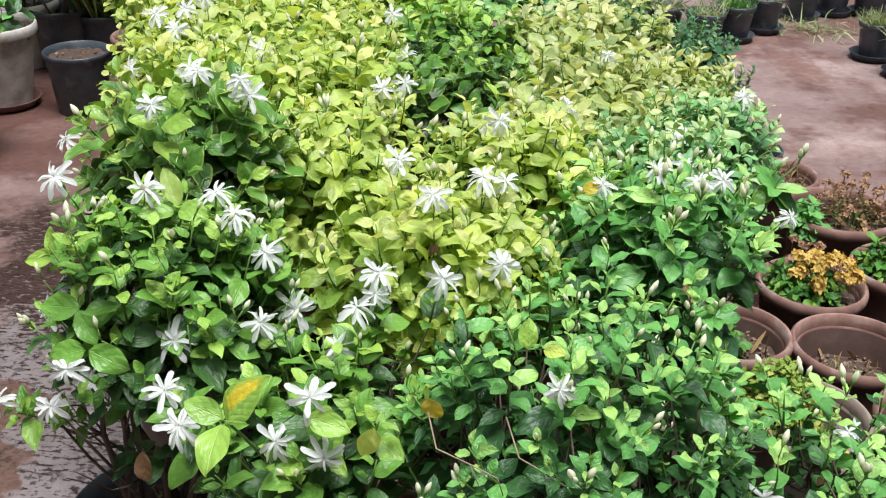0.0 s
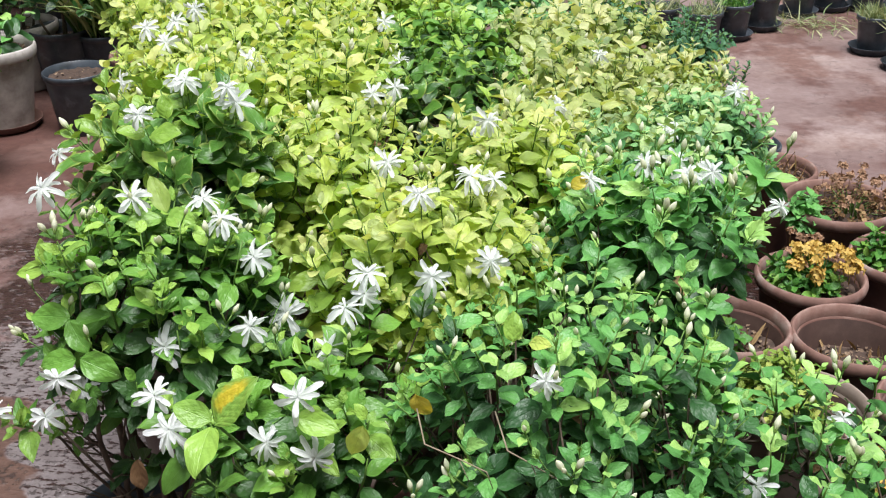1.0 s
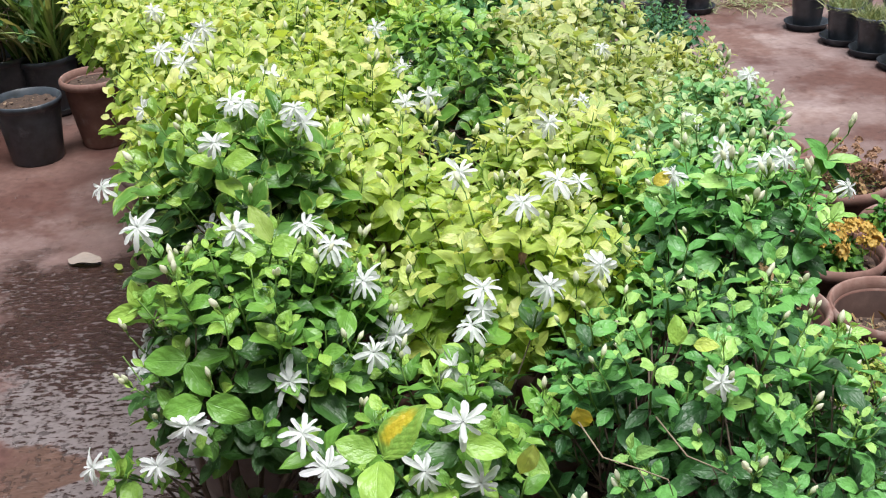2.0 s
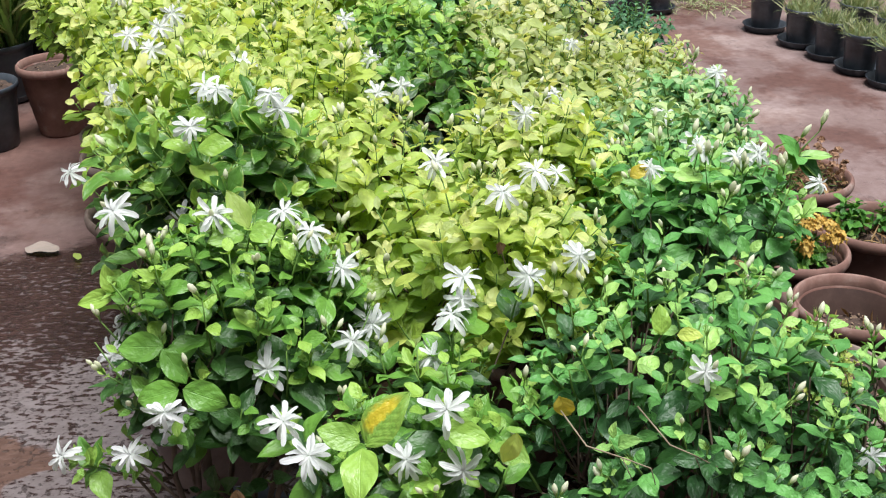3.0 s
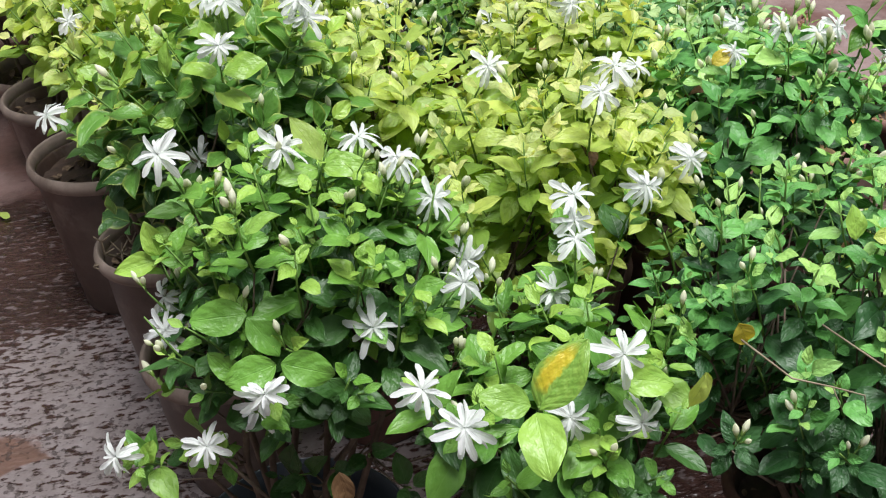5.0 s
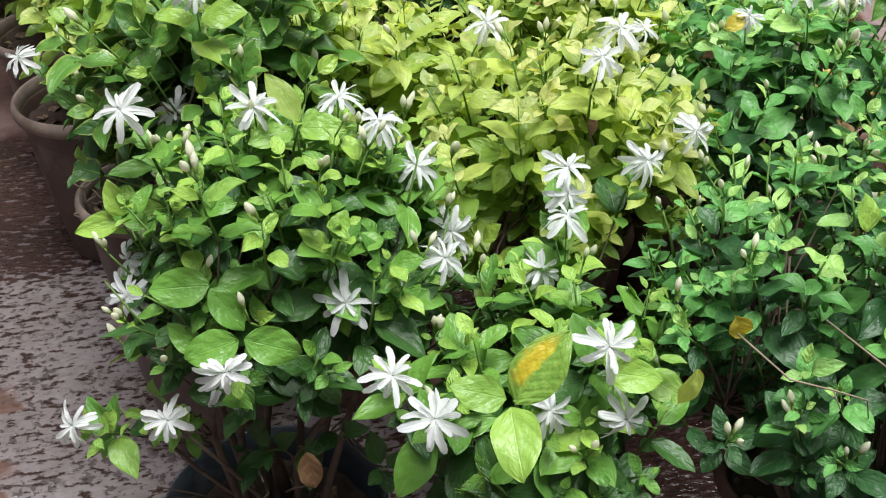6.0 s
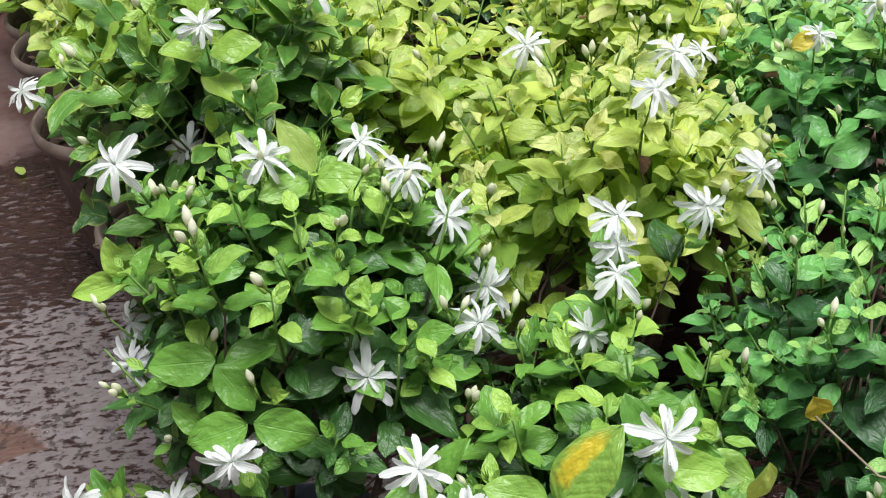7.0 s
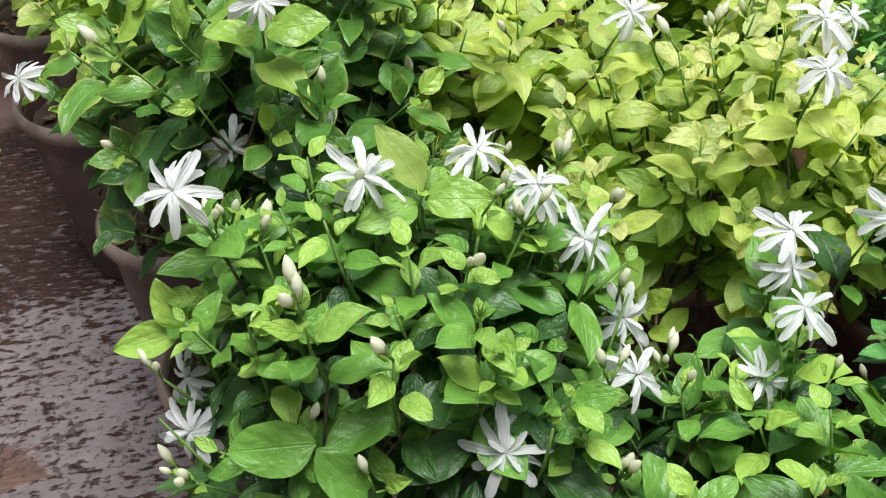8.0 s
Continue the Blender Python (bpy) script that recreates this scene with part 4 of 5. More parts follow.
# the dark, large-leaved plant on the left edge
p = Plant(17, (-0.353, 1.99), "damp", 0.125, 0.26, (-0.295, 1.93, 0.66), (0.17, 0.17, 0.165), "dark", 0.075, "dark green jasmine with large glossy leaves in a damp clay pot", 2)
p.wood(7)
p.crown(70, 5, 0.2, 0.3, -0.35, 0.022, 3.2, 0.66)
p.flowers([
    (-0.273, 1.751, 0.838, 0.1, -0.8, 0.5), (-0.262, 1.93, 0.832, 0.0, -0.5, 0.8), (-0.285, 1.96, 0.828, -0.2, -0.6, 0.7), (-0.173, 1.869, 0.843, 0.1, -0.7, 0.7), (-0.163, 1.872, 0.818, 0.2, -0.7, 0.5),
    (-0.322, 1.835, 0.660, 0.1, -0.8, 0.4), (-0.519, 1.971, 0.686, -0.5, -0.6, 0.5),
], 0.054)
p.finish(300)


def bed_plant(seed, at, top, spread, palette, length, label, style="clay", singles=120, shoots=60, buds=0.12, flowers=(), low=0.3, pairs=5, near=1, shift=0.0, pot=(0.125, 0.26), tops=()):
    """A plant further back in the bed."""
    cz = (top + low) / 2 + 0.03
    q = Plant(seed, at, style, pot[0], pot[1], (at[0] + shift, at[1] - 0.01, cz), (spread * 0.93, spread * 0.9, (top - low) / 2 - 0.015), palette, length, label, near)
    q.wood(5)
    # painted shade starts 14 cm below the plant's top
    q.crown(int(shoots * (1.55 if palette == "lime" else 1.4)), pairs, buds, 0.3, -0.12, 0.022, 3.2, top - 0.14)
    q.flowers(flowers, 0.055)
    for x, y, z in tops:
        for k in range(4):
            a = 1.57 * k + x * 9
            q.leaf((x, y, z - 0.012 * (k // 2)), (math.cos(a), math.sin(a), 0.7 - 0.3 * (k // 2)), (-0.6 * math.cos(a), -0.6 * math.sin(a) - 0.3, 0.7), 0.058 - 0.004 * k, "pale", (0, 2, 5, 1)[k])
        tube(q.green, [(x, y, z), (x, y + 0.01, z - 0.06)], [0.0014, 0.0018], 4)
    return q.finish(int(singles * 0.8))


LIME = "yellow-green jasmine in a terracotta pot"
PALE = "pale, faded jasmine with brown-flecked leaves in a terracotta pot"
damp = bed_plant(21, (-0.435, 2.27), 0.76, 0.185, "lime", 0.056, "yellow-green jasmine with white flowers in a damp clay pot", "damp", 220, 62, 0.15,
          [(-0.51, 2.258, 0.715, -0.1, -0.8, 0.5), (-0.494, 2.378, 0.792, 0.0, -0.7, 0.6), (-0.453, 2.369, 0.766, 0.1, -0.8, 0.4), (-0.44, 2.40, 0.80, 0.0, -0.7, 0.6)], near=2, low=0.45, shift=0.08, pot=(0.122, 0.306))
g = random.Random(31)
for k in range(5):
    one = Soup()
    at = [np.array((-0.085 + 0.012 * k, -0.02 + 0.01 * (k % 2), 0.27))]
    for m in range(4):
        at.append(at[-1] + (g.uniform(-0.022, 0.014), g.uniform(-0.02, 0.012), g.uniform(0.004, 0.022)))
    tube(one, at, [0.0034, 0.003, 0.0026, 0.002, 0.0012], 5)
    for m in (1, 2, 3):
        tube(one, [at[m], at[m] + (g.uniform(-0.025, 0.025), g.uniform(-0.02, 0.01), g.uniform(0.005, 0.03))], [0.002, 0.001], 4)
    part("dry_branch", one.mesh("dry_branch", DRYTWIG), damp, "bare grey-brown branch" if k == 0 else "")
bed_plant(22, (-0.10, 2.06), 0.72, 0.20, "lime", 0.054, LIME, "clay", 250, 70, 0.25, [(0.02, 2.298, 0.705, 0.0, -0.8, 0.5), (0.07, 1.882, 0.72, 0.0, -0.7, 0.6)], near=2)
bed_plant(23, (0.24, 2.10), 0.72, 0.19, "lime", 0.054, LIME, "clay", 220, 64, 0.2, [(0.174, 2.30, 0.628, 0.0, -0.8, 0.4), (0.221, 2.00, 0.75, 0.1, -0.8, 0.5)], near=2)
bed_plant(24, (0.44, 2.27), 0.64, 0.20, "greygreen", 0.048, "grey-green jasmine with small leaves in a terracotta pot", "clay", 200, 84, 0.12, [(0.55, 2.15, 0.63, 0.1, -0.7, 0.6)], near=2, shift=0.08)
bed_plant(25, (-0.20, 2.42), 0.73, 0.20, "lime", 0.056, LIME, "clay", 130, 58, 0.1, [(-0.025, 2.30, 0.69, 0.1, -0.8, 0.5), (-0.28, 2.35, 0.74, 0, -0.7, 0.6)])
bed_plant(26, (-0.555, 2.60), 0.75, 0.20, "lime", 0.056, LIME, "damp", 130, 56, 0.1, [(-0.432, 2.50, 0.80, 0.0, -0.8, 0.5)], low=0.45, shift=0.08, pot=(0.147, 0.337))
bed_plant(27, (0.10, 2.72), 0.66, 0.19, "dark", 0.058, "dark green jasmine among yellow ones in a terracotta pot", "clay", 110, 50, 0.02)
bed_plant(28, (0.35, 2.525), 0.64, 0.19, "pale", 0.058, PALE, "clay", 130, 58, 0.1, [(0.33, 2.43, 0.63, 0.0, -0.8, 0.5)], tops=((0.26, 2.42, 0.63), (0.42, 2.46, 0.62)))
bed_plant(29, (0.63, 2.62), 0.60, 0.17, "greygreen", 0.045, "grey-green jasmine with a white flower in a terracotta pot", "clay", 110, 70, 0.15, [(0.707, 2.60, 0.61, 0.2, -0.7, 0.5), (0.56, 2.45, 0.58, 0.0, -0.7, 0.6)])
bed_plant(30, (-0.24, 2.80), 0.70, 0.20, "lime", 0.056, LIME, "clay", 80, 52, 0.08, [(-0.046, 2.778, 0.61, 0.0, -0.8, 0.5), (-0.117, 3.0, 0.642, 0.0, -0.8, 0.5)])
bed_plant(31, (-0.66, 2.95), 0.74, 0.20, "lime", 0.056, LIME, "damp", 100, 52, 0.08, [(-0.62, 2.85, 0.75, 0.0, -0.8, 0.5)], low=0.45, shift=0.08, pot=(0.14, 0.33))
bed_plant(32, (0.40, 2.88), 0.62, 0.19, "pale", 0.062, PALE, "clay", 80, 52, 0.08, [(0.42, 2.82, 0.62, 0.0, -0.8, 0.5)], tops=((0.27, 2.77, 0.64), (0.36, 2.80, 0.655), (0.49, 2.83, 0.63)))
bed_plant(33, (0.62, 3.02), 0.56, 0.17, "pale", 0.05, PALE, "clay", 80, 64, 0.1)
bed_plant(34, (-0.36, 3.15), 0.70, 0.20, "lime", 0.056, LIME, "clay", 60, 50, 0.06)
bed_plant(35, (0.02, 3.12), 0.66, 0.20, "green", 0.06, "green jasmine in a terracotta pot", "clay", 60, 48, 0.04)
bed_plant(36, (0.27, 3.22), 0.62, 0.19, "pale", 0.06, PALE, "clay", 60, 48, 0.05)
bed_plant(37, (-0.77, 3.30), 0.74, 0.20, "lime", 0.056, LIME, "damp", 50, 48, 0.05)
bed_plant(38, (-0.48, 3.50), 0.70, 0.20, "lime", 0.056, LIME, "clay", 40, 46, 0.05)
bed_plant(39, (-0.15, 3.48), 0.68, 0.20, "lime", 0.06, LIME, "clay", 40, 44, 0.05)
bed_plant(40, (0.16, 3.56), 0.64, 0.20, "greygreen", 0.06, "grey-green jasmine in a terracotta pot", "clay", 40, 44, 0.03)
bed_plant(41, (0.44, 3.45), 0.60, 0.19, "pale", 0.055, PALE, "clay", 40, 46, 0.03)
bed_plant(42, (0.70, 3.50), 0.52, 0.12, "bluish", 0.028, "blue-green shrub with fine leaves in a terracotta pot", "clay", 60, 40, 0.0, pairs=9)
bed_plant(43, (-0.88, 3.66), 0.74, 0.20, "lime", 0.056, LIME, "clay", 30, 44, 0.04)
bed_plant(44, (-0.56, 3.86), 0.72, 0.21, "lime", 0.056, LIME, "clay", 20, 42, 0.04)
bed_plant(45, (-0.20, 3.86), 0.68, 0.21, "greygreen", 0.06, "grey-green jasmine in a terracotta pot", "clay", 20, 42, 0.02)
bed_plant(46, (0.16, 3.92), 0.66, 0.21, "pale", 0.06, PALE, "clay", 20, 42, 0.02)
bed_plant(47, (0.46, 3.86), 0.50, 0.15, "bluish", 0.045, "blue-green shrub with fine leaves in a terracotta pot", "clay", 20, 60, 0.0, pairs=5)


def sprig_plant(seed, at, tall, count):
    """Upright feathery stems set with fine narrow leaves."""
    q = Plant(seed, at, "clay", 0.10, 0.22, (at[0], at[1], 0.35), (0.08, 0.08, 0.12), "bluish", 0.03, "upright feathery blue-green plant in a terracotta pot", 1, name="feathery_plant")
    g = q.rng
    for _ in range(count):
        a = g.uniform(0, 6.28)
        foot = q.base + (0.05 * math.cos(a), 0.05 * math.sin(a), q.soil - 0.005)
        tip = foot + (0.05 * math.cos(a) + g.uniform(-0.03, 0.03), 0.05 * math.sin(a) + g.uniform(-0.03, 0.03), tall * g.uniform(0.8, 1.25))
        one = Soup()
        tube(one, [foot - q.base, (foot + tip) / 2 - q.base, tip - q.base], [0.002, 0.0017, 0.001], 4)
        part("stem", one.mesh("stem", TWIG), q.top)
        for k in range(34):
            f = 0.25 + 0.75 * k / 34
            b = k * 2.4
            q.leaf(foot + (tip - foot) * f, (math.cos(b), math.sin(b), 0.9), (-0.3 * math.cos(b), -0.3 * math.sin(b), 0.8), 0.034 * (1.15 - 0.6 * f), "bluish", 2, False)
    return q.finish(0)


sprig_plant(48, (0.75, 3.40), 0.26, 9)
sprig_plant(49, (0.62, 3.68), 0.30, 9)


# ---- the smaller pots beside the bed ----
def small_pot(seed, at, style, r, h, low, label, name="flower_pot", category="flower pot"):
    rng = random.Random(seed)
    top = thing(name, (at[0], at[1], 0), label, category, "small pots beside the bed")
    wall, ring, soil = pot_meshes(style, r, h, low)
    pot = part("pot", wall, top, "", pose(0, 0, 0, 0, 0, rng.uniform(0, 360)))
    if ring:
        part("rim", ring, pot, "thick dusty rim")
    part("soil", soil, top, "dark damp soil")
    part("debris", chips(170 if name == "flower_pot" else 30, r * 0.72, h - low, rng, 0.006), top, "dry crumbs and chips", kind="stuff")
    return top, rng


def weeds(top, rng, z, radius, count, tall, palette="grass"):
    """Sparse thin blades and stalks."""
    s = Soup()
    for _ in range(count):
        a, q = rng.uniform(0, 6.28), radius * math.sqrt(rng.random())
        v, f, uv = blade(5, 2, rng.uniform(0.035, 0.09), 0.5, rng.uniform(0.0, 0.8), 0.05, rng.uniform(0, 6))
        r = frame_of((rng.uniform(-0.7, 0.7), rng.uniform(-0.7, 0.7), 1), (rng.uniform(-1, 1), rng.uniform(-1, 1), 0.4))
        s.add(v @ (r * tall * rng.uniform(0.5, 1.3)).T + (q * math.cos(a), q * math.sin(a), z), f, uv)
    part("weed_tuft", s.mesh("weed_tuft", LEAF[palette]), top, "thin sprouting weed", kind="stuff")


def mound(top, rng, at, radii, leaf, count, palette, name="foliage", label="small dense leaves"):
    """Rosettes of small leaves over a low dome."""
    s, stem = Soup(), Soup()
    for i in range(count):
        z = 1 - 1.05 * (i + 0.5) / count
        a = i * 2.39996 + rng.uniform(-0.3, 0.3)
        q = math.sqrt(max(0.0, 1 - z * z))
        d = np.array((q * math.cos(a), q * math.sin(a), z))
        tip = np.array(at) + np.array(radii) * d * rng.uniform(0.7, 1.08)
        way = unit(d + (0, 0, 0.7))
        tube(stem, [np.array(at) + (d[0] * 0.01, d[1] * 0.01, -radii[2] * 0.8), (np.array(at) + tip) / 2, tip], [0.0018, 0.0014, 0.001], 4)
        r = frame_of(way, (rng.uniform(-1, 1), rng.uniform(-1, 1), 0.1))
        for k in range(7):
            b = k * 2.4
            out = math.cos(b) * r[:, 0] + math.sin(b) * r[:, 2]
            v, f, uv = FAR[rng.randrange(6)]
            m = frame_of(out + way * (0.9 - 0.12 * k), way + (0, 0, 0.5)) * leaf * rng.uniform(0.6, 1.15)
            s.add(v @ m.T + tip - way * 0.003 * k, f, uv)
    part(name, s.mesh(name, LEAF[palette]), top, label, kind="stuff")
    part("stem", stem.mesh("stems", TWIG), top, "thin green stems", kind="stuff")


def florets(top, rng, at, radii, count, size, mat, label):
    """Rounded heads of tiny four-petalled flowers."""
    for i in range(count):
        z = 1 - 0.85 * (i + 0.5) / count
        a = i * 2.39996 + rng.uniform(-0.4, 0.4)
        q = math.sqrt(max(0.0, 1 - z * z))
        d = np.array((q * math.cos(a), q * math.sin(a), z))
        c = np.array(at) + np.array(radii) * d * rng.uniform(0.85, 1.15)
        s = Soup()
        tube(s, [c - (0, 0, 0.03), c], [0.001, 0.001], 4)
        for k in range(13):
            w = unit((rng.gauss(0, 1), rng.gauss(0, 1), abs(rng.gauss(0, 1)) + 0.1))
            e = c + w * size * rng.uniform(0.3, 0.75)
            for m in range(4):
                b = m * 1.571 + k
                fr = frame_of(w, (0.3, 0.2, 0.9))
                out = math.cos(b) * fr[:, 0] + math.sin(b) * fr[:, 2]
                v, f, uv = FAR[4]
                s.add(v @ (frame_of(out + w * rng.uniform(0.1, 0.8), w) * size * rng.uniform(0.4, 0.65)).T + e, f, uv)
        part("flower_head", s.mesh("flower_head", mat), top, label if i == 0 else "")


t, g = small_pot(61, (0.925, 2.215), "clay", 0.125, 0.25, 0.09, "wide terracotta pot of bare soil with dry weeds")
weeds(t, g, 0.158, 0.09, 60, 0.035, "dead")
weeds(t, g, 0.158, 0.07, 16, 0.045)
mound(t, g, (0.01, -0.01, 0.162), (0.02, 0.015, 0.02), 0.02, 4, "grass")
t, g = small_pot(62, (0.885, 2.465), "clay", 0.12, 0.25, 0.04, "terracotta pot with orange and yellow flower heads")
mound(t, g, (-0.02, 0, 0.235), (0.09, 0.09, 0.05), 0.026, 46, "succulent")
florets(t, g, (0.02, -0.01, 0.262), (0.07, 0.065, 0.05), 22, 0.020, PETAL_ORANGE, "orange flower head")
florets(t, g, (-0.01, 0.03, 0.262), (0.07, 0.06, 0.06), 9, 0.014, PETAL_RUST, "withered brown flower head")
t, g = small_pot(63, (1.115, 2.59), "clay", 0.125, 0.24, 0.05, "terracotta pot with green sprouts and dry stalks")
mound(t, g, (-0.05, 0.03, 0.21), (0.045, 0.045, 0.07), 0.03, 18, "succulent")
mound(t, g, (0.04, 0.03, 0.21), (0.035, 0.035, 0.06), 0.024, 12, "succulent")
weeds(t, g, 0.19, 0.07, 40, 0.05, "dead")
t, g = small_pot(64, (1.02, 2.86), "clay", 0.138, 0.25, 0.05, "terracotta pot with withered brown blossoms")
mound(t, g, (0.03, 0, 0.22), (0.09, 0.09, 0.07), 0.018, 36, "dead", label="dry brown leaves")
florets(t, g, (0.03, 0.0, 0.25), (0.085, 0.085, 0.075), 22, 0.015, PETAL_RUST, "withered brown flower head")
mound(t, g, (-0.09, -0.06, 0.22), (0.045, 0.045, 0.06), 0.034, 16, "bright")
t, g = small_pot(65, (0.90, 3.09), "clay", 0.115, 0.24, 0.04, "terracotta pot with dry brown stalks")
weeds(t, g, 0.2, 0.08, 60, 0.06, "dead")
mound(t, g, (-0.02, 0, 0.21), (0.05, 0.05, 0.05), 0.02, 14, "succulent")
t, g = small_pot(66, (0.855, 3.315), "black", 0.10, 0.22, 0.04, "black plastic pot with a pink flower")
mound(t, g, (0, 0, 0.19), (0.06, 0.06, 0.05), 0.024, 16, "succulent")
florets(t, g, (0.03, -0.02, 0.22), (0.02, 0.02, 0.03), 2, 0.028, PETAL_PINK, "pink flower head")
t, g = small_pot(67, (0.69, 2.235), "clay", 0.12, 0.25, 0.06, "terracotta pot with sparse sprouts and dry twigs")
weeds(t, g, 0.19, 0.08, 24, 0.05, "dead")
mound(t, g, (-0.02, 0.0, 0.2), (0.05, 0.05, 0.06), 0.03, 12, "succulent")
t, g = small_pot(68, (0.785, 1.965), "grey", 0.122, 0.25, 0.045, "weathered grey pot with a yellow-green leafy mound")
mound(t, g, (-0.045, 0.0, 0.245), (0.088, 0.085, 0.095), 0.017, 120, "chartreuse")
t, g = small_pot(69, (1.03, 1.985), "clay", 0.118, 0.25, 0.05, "terracotta pot with dry crumbled soil")
weeds(t, g, 0.2, 0.08, 40, 0.035, "dead")
t, g = small_pot(70, (1.15, 2.33), "clay", 0.10, 0.23, 0.04, "terracotta pot with small yellow-green sprouts")
mound(t, g, (-0.03, 0.0, 0.2), (0.07, 0.07, 0.05), 0.018, 40, "chartreuse")
t, g = small_pot(71, (0.885, 1.745), "grey", 0.115, 0.24, 0.04, "grey clay pot with small yellow flowers")
mound(t, g, (-0.01, 0.01, 0.21), (0.085, 0.085, 0.06), 0.03, 34, "succulent")
florets(t, g, (-0.03, 0.02, 0.23), (0.06, 0.06, 0.06), 4, 0.02, PETAL_ORANGE, "small yellow flower head")


# ---- black nursery pots on saucers, with grassy plants ----
def nursery_pot(seed, at, r, h, palette, tall, blades, lean=0.9, group="black nursery pots"):
    rng = random.Random(seed)
    top = thing("nursery_pot", (at[0], at[1], 0), "black plastic nursery pot of tufted grass on a saucer" if palette != "bluish" else "black plastic nursery pot with a low green plant on a saucer", "potted plant", group)
    part("saucer", SAUCER, top, "black plastic saucer")
    wall, _, soil = pot_meshes("black", r, h, 0.03)
    part("pot", wall, top, "", pose(0, 0, 0.008, 0, 0, rng.uniform(0, 360)))
    part("soil", soil, top, "dark damp soil", pose(0, 0, 0.008))
    s = Soup()
    for _ in range(blades):
        a, q = rng.uniform(0, 6.28), r * 0.85 * math.sqrt(rng.random())
        v, f, uv = blade(4, 2, rng.uniform(0.016, 0.034), 0.5, rng.uniform(0.0, 0.8), 0.03, rng.uniform(0, 6))
        w = frame_of((lean * rng.uniform(-1, 1), lean * rng.uniform(-1, 1), 1), (rng.uniform(-1, 1), rng.uniform(-1, 1), 0.3))
        s.add(v @ (w * tall * rng.uniform(0.5, 1.25)).T + (q * math.cos(a), q * math.sin(a), h - 0.02), f, uv)
    part("grass", s.mesh("grass", LEAF[palette]), top, "tuft of narrow green blades", kind="stuff")
    return top


SAUCER = saucer_mesh(0.092)
for i, (x, y) in enumerate([(0.55, 4.98), (0.735, 5.09), (0.905, 5.02), (1.045, 5.16), (1.19, 5.32), (1.395, 5.56), (1.56, 5.67), (1.735, 5.68), (1.92, 5.74)]):
    nursery_pot(80 + i, (x, y), 0.086, 0.15, "tuft" if i % 3 else "succulent", 0.085, 150, 1.2)
for i, (x, y) in enumerate([(1.60, 4.98), (1.68, 4.75), (1.74, 4.57), (1.79, 4.39), (1.85, 4.22), (1.91, 4.04), (1.97, 3.86)]):
    nursery_pot(100 + i, (x, y), 0.076, 0.15, "tuft", 0.075, 460, 0.8)
for i, (x, y) in enumerate([(1.83, 5.05), (1.93, 4.8), (2.0, 4.58), (2.05, 4.36), (2.1, 4.14), (2.14, 3.92)]):
    nursery_pot(120 + i, (x, y), 0.078, 0.15, "tuft", 0.085, 420, 0.8)


# ---- pots across the wet path on the left ----
def leafy_pot(seed, at, style, r, h, label, palette, length, shoots, spread, tall, group="pots across the path", low=0.05):
    q = Plant(seed, at, style, r, h, (at[0], at[1], h + tall * 0.5), (spread, spread, tall * 0.55), palette, length, label, 1, group, "potted_plant", "potted plant", low)
    q.wood(4)
    q.crown(shoots, 3, 0.0, 0.3, -0.4)
    return q.finish(30)


dish = leafy_pot(141, (-1.665, 3.88), "white", 0.15, 0.30, "white painted pot with large green leaves", "bright", 0.11, 7, 0.13, 0.14, low=0.03)
part("saucer", saucer_mesh(0.128, CLAY), dish, "terracotta saucer")
leafy_pot(142, (-1.585, 3.42), "white", 0.145, 0.26, "white painted pot with a green plant", "green", 0.09, 14, 0.14, 0.2)
leafy_pot(143, (-1.77, 4.33), "white", 0.135, 0.26, "stained white pot with dark leaves", "shade", 0.09, 18, 0.16, 0.3)
t, g = small_pot(144, (-1.365, 3.87), "black", 0.115, 0.22, 0.025, "black plastic pot of bare soil", "plant_pot", "flower pot")
t, g = small_pot(145, (-1.165, 3.995), "clay", 0.118, 0.25, 0.03, "plain terracotta pot of reddish soil", "plant_pot", "flower pot")
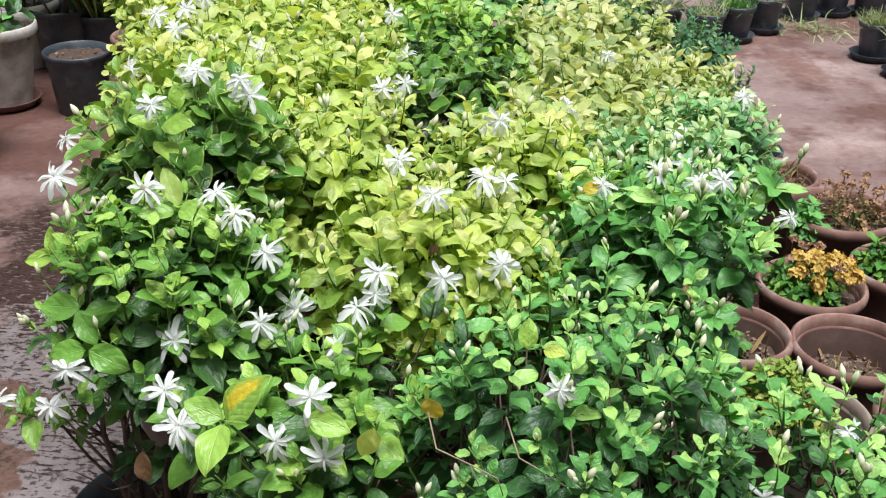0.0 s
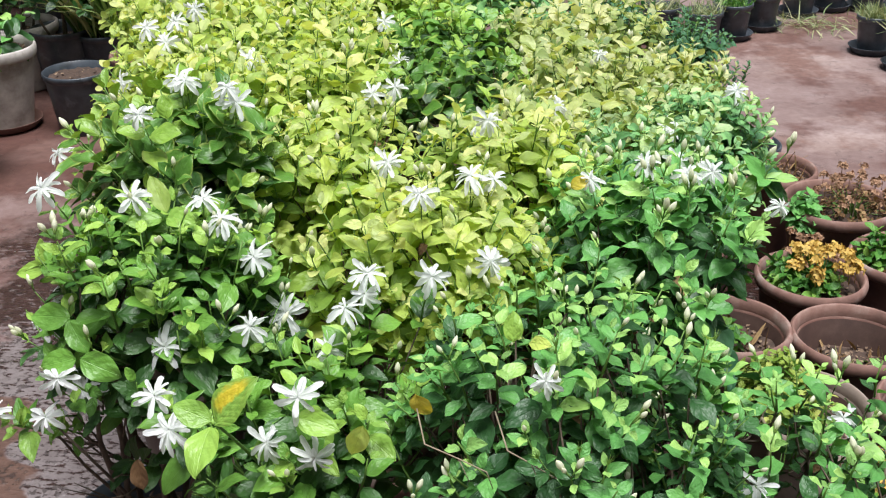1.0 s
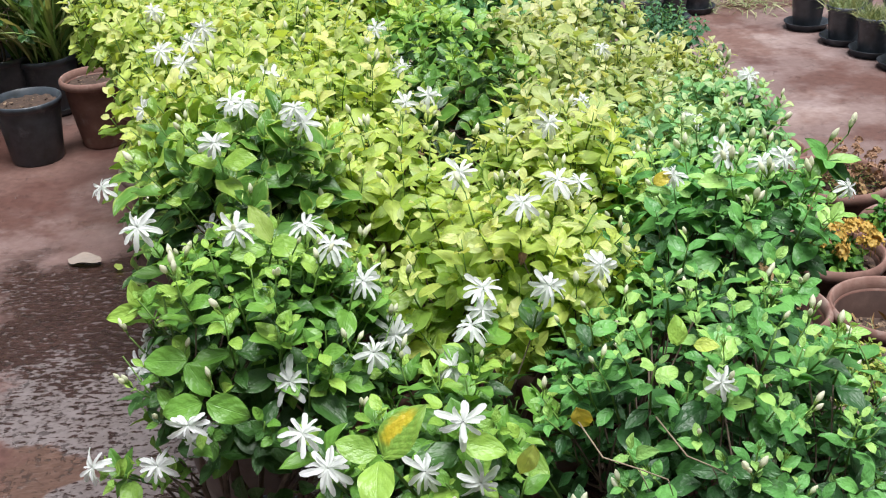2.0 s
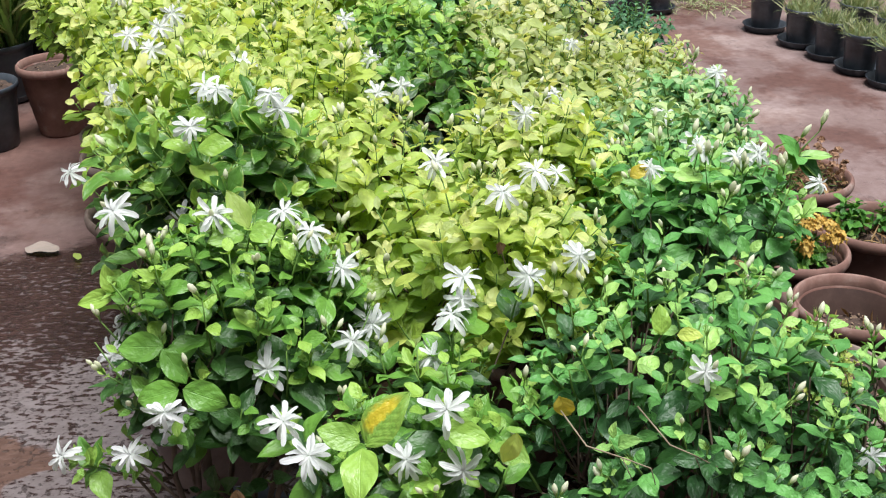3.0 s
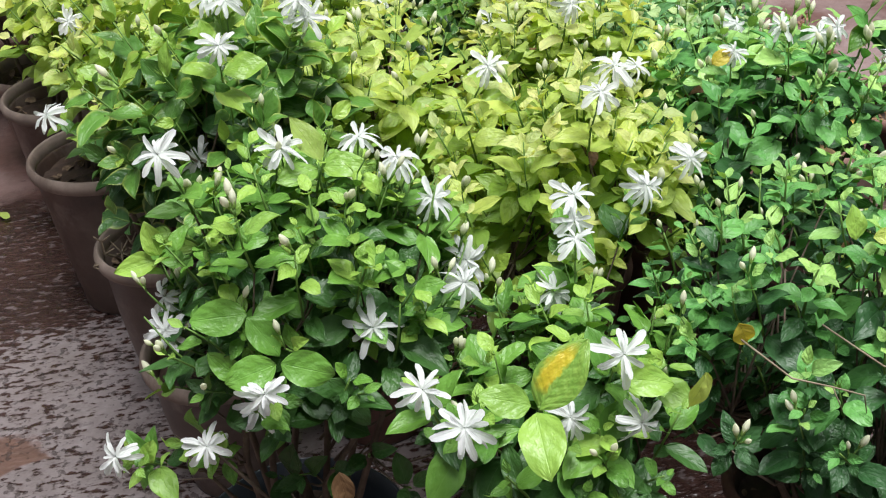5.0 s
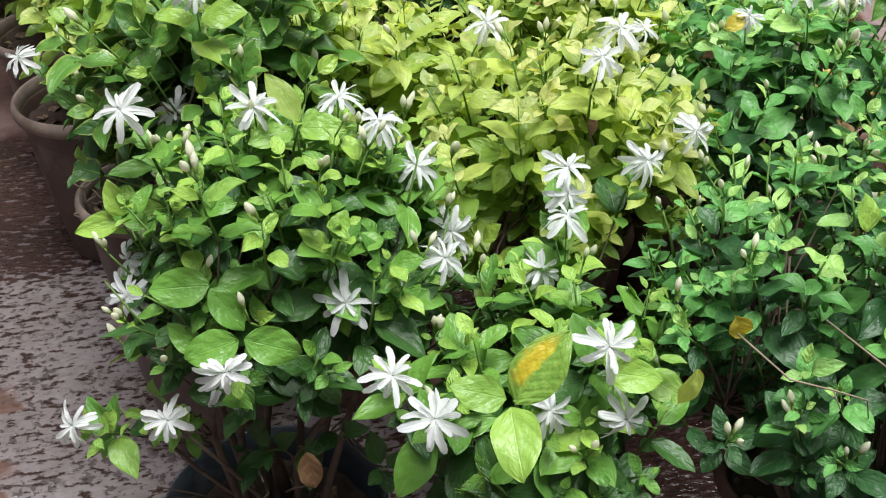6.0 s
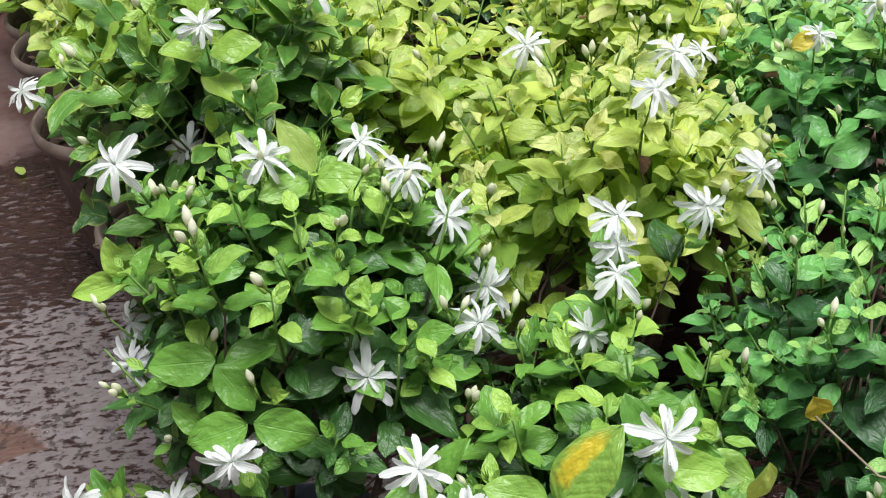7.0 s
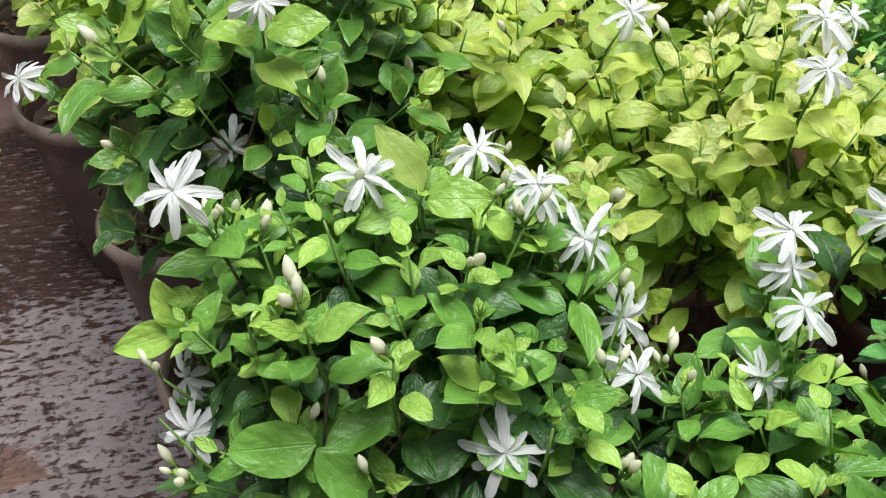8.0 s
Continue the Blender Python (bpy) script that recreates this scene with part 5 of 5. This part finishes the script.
for i, (x, y, tall) in enumerate([(-1.45, 4.35, 0.45), (-1.15, 4.42, 0.5), (-1.62, 4.95, 0.6), (-1.30, 4.85, 0.6), (-0.95, 4.75, 0.55), (-0.62, 4.60, 0.5), (-2.0, 5.1, 0.7), (-1.55, 5.45, 0.7), (-1.1, 5.35, 0.7), (-0.7, 5.2, 0.65), (-2.4, 5.6, 0.8), (-1.9, 5.9, 0.9), (-2.05, 4.45, 0.5), (-1.6, 4.3, 0.35), (-2.3, 5.0, 0.6), (-1.32, 4.55, 0.4), (-0.8, 4.5, 0.4), (-1.0, 5.0, 0.6)]):
    if i % 2:
        leafy_pot(150 + i, (x, y), "black", 0.12, 0.25, "dark leafy shrub in a black plastic pot", "shade", 0.075, 46, 0.22, tall)
    else:
        nursery_pot(150 + i, (x, y), 0.12, 0.22, "grass", tall, 190, 0.5, "pots across the path")


# ---- loose things on the ground ----
def fallen_leaf(at, size, turn, label, palette="dead"):
    v, f, uv = blade(10, 6, 0.27, 0.08, 0.04, 0.14, 1.0, 0.5, 0.6)
    ob = new("fallen_leaf", mesh_from("fallen_leaf", (v * size).tolist(), f, LEAF[palette], uv))
    ob.matrix_basis = pose(at[0], at[1], 0.012, 6, 4, turn)
    return tagged(ob, label, "leaf")


fallen_leaf((-1.025, 3.06), 0.105, -105, "large pale dried leaf lying on wet concrete", "dried")
fallen_leaf((-0.86, 2.98), 0.04, 30, "small yellowed leaf lying on wet concrete", "lime")
pile = Soup()
g = random.Random(5)
for _ in range(220):
    v, f, uv = blade(6, 2, g.uniform(0.012, 0.03), 0.4, g.uniform(0.3, 1.4), 0.05, g.uniform(0, 6), bend=g.uniform(-0.5, 0.5))
    w = frame_of((g.uniform(-1, 1), g.uniform(-0.8, 0.8), g.uniform(0.1, 0.8)), (g.uniform(-0.5, 0.5), g.uniform(-0.5, 0.5), 1))
    pile.add(v @ (w * g.uniform(0.05, 0.12)).T + (g.gauss(0, 0.13), g.gauss(0, 0.06), abs(g.gauss(0, 0.012)) + 0.002), f, uv)
heap = new("weed_heap", pile.mesh("weed_heap", LEAF["tuft"]))
heap.location = (1.40, 5.36, 0)
tagged(heap, "small heap of uprooted grass on wet concrete", "weeds", kind="stuff")
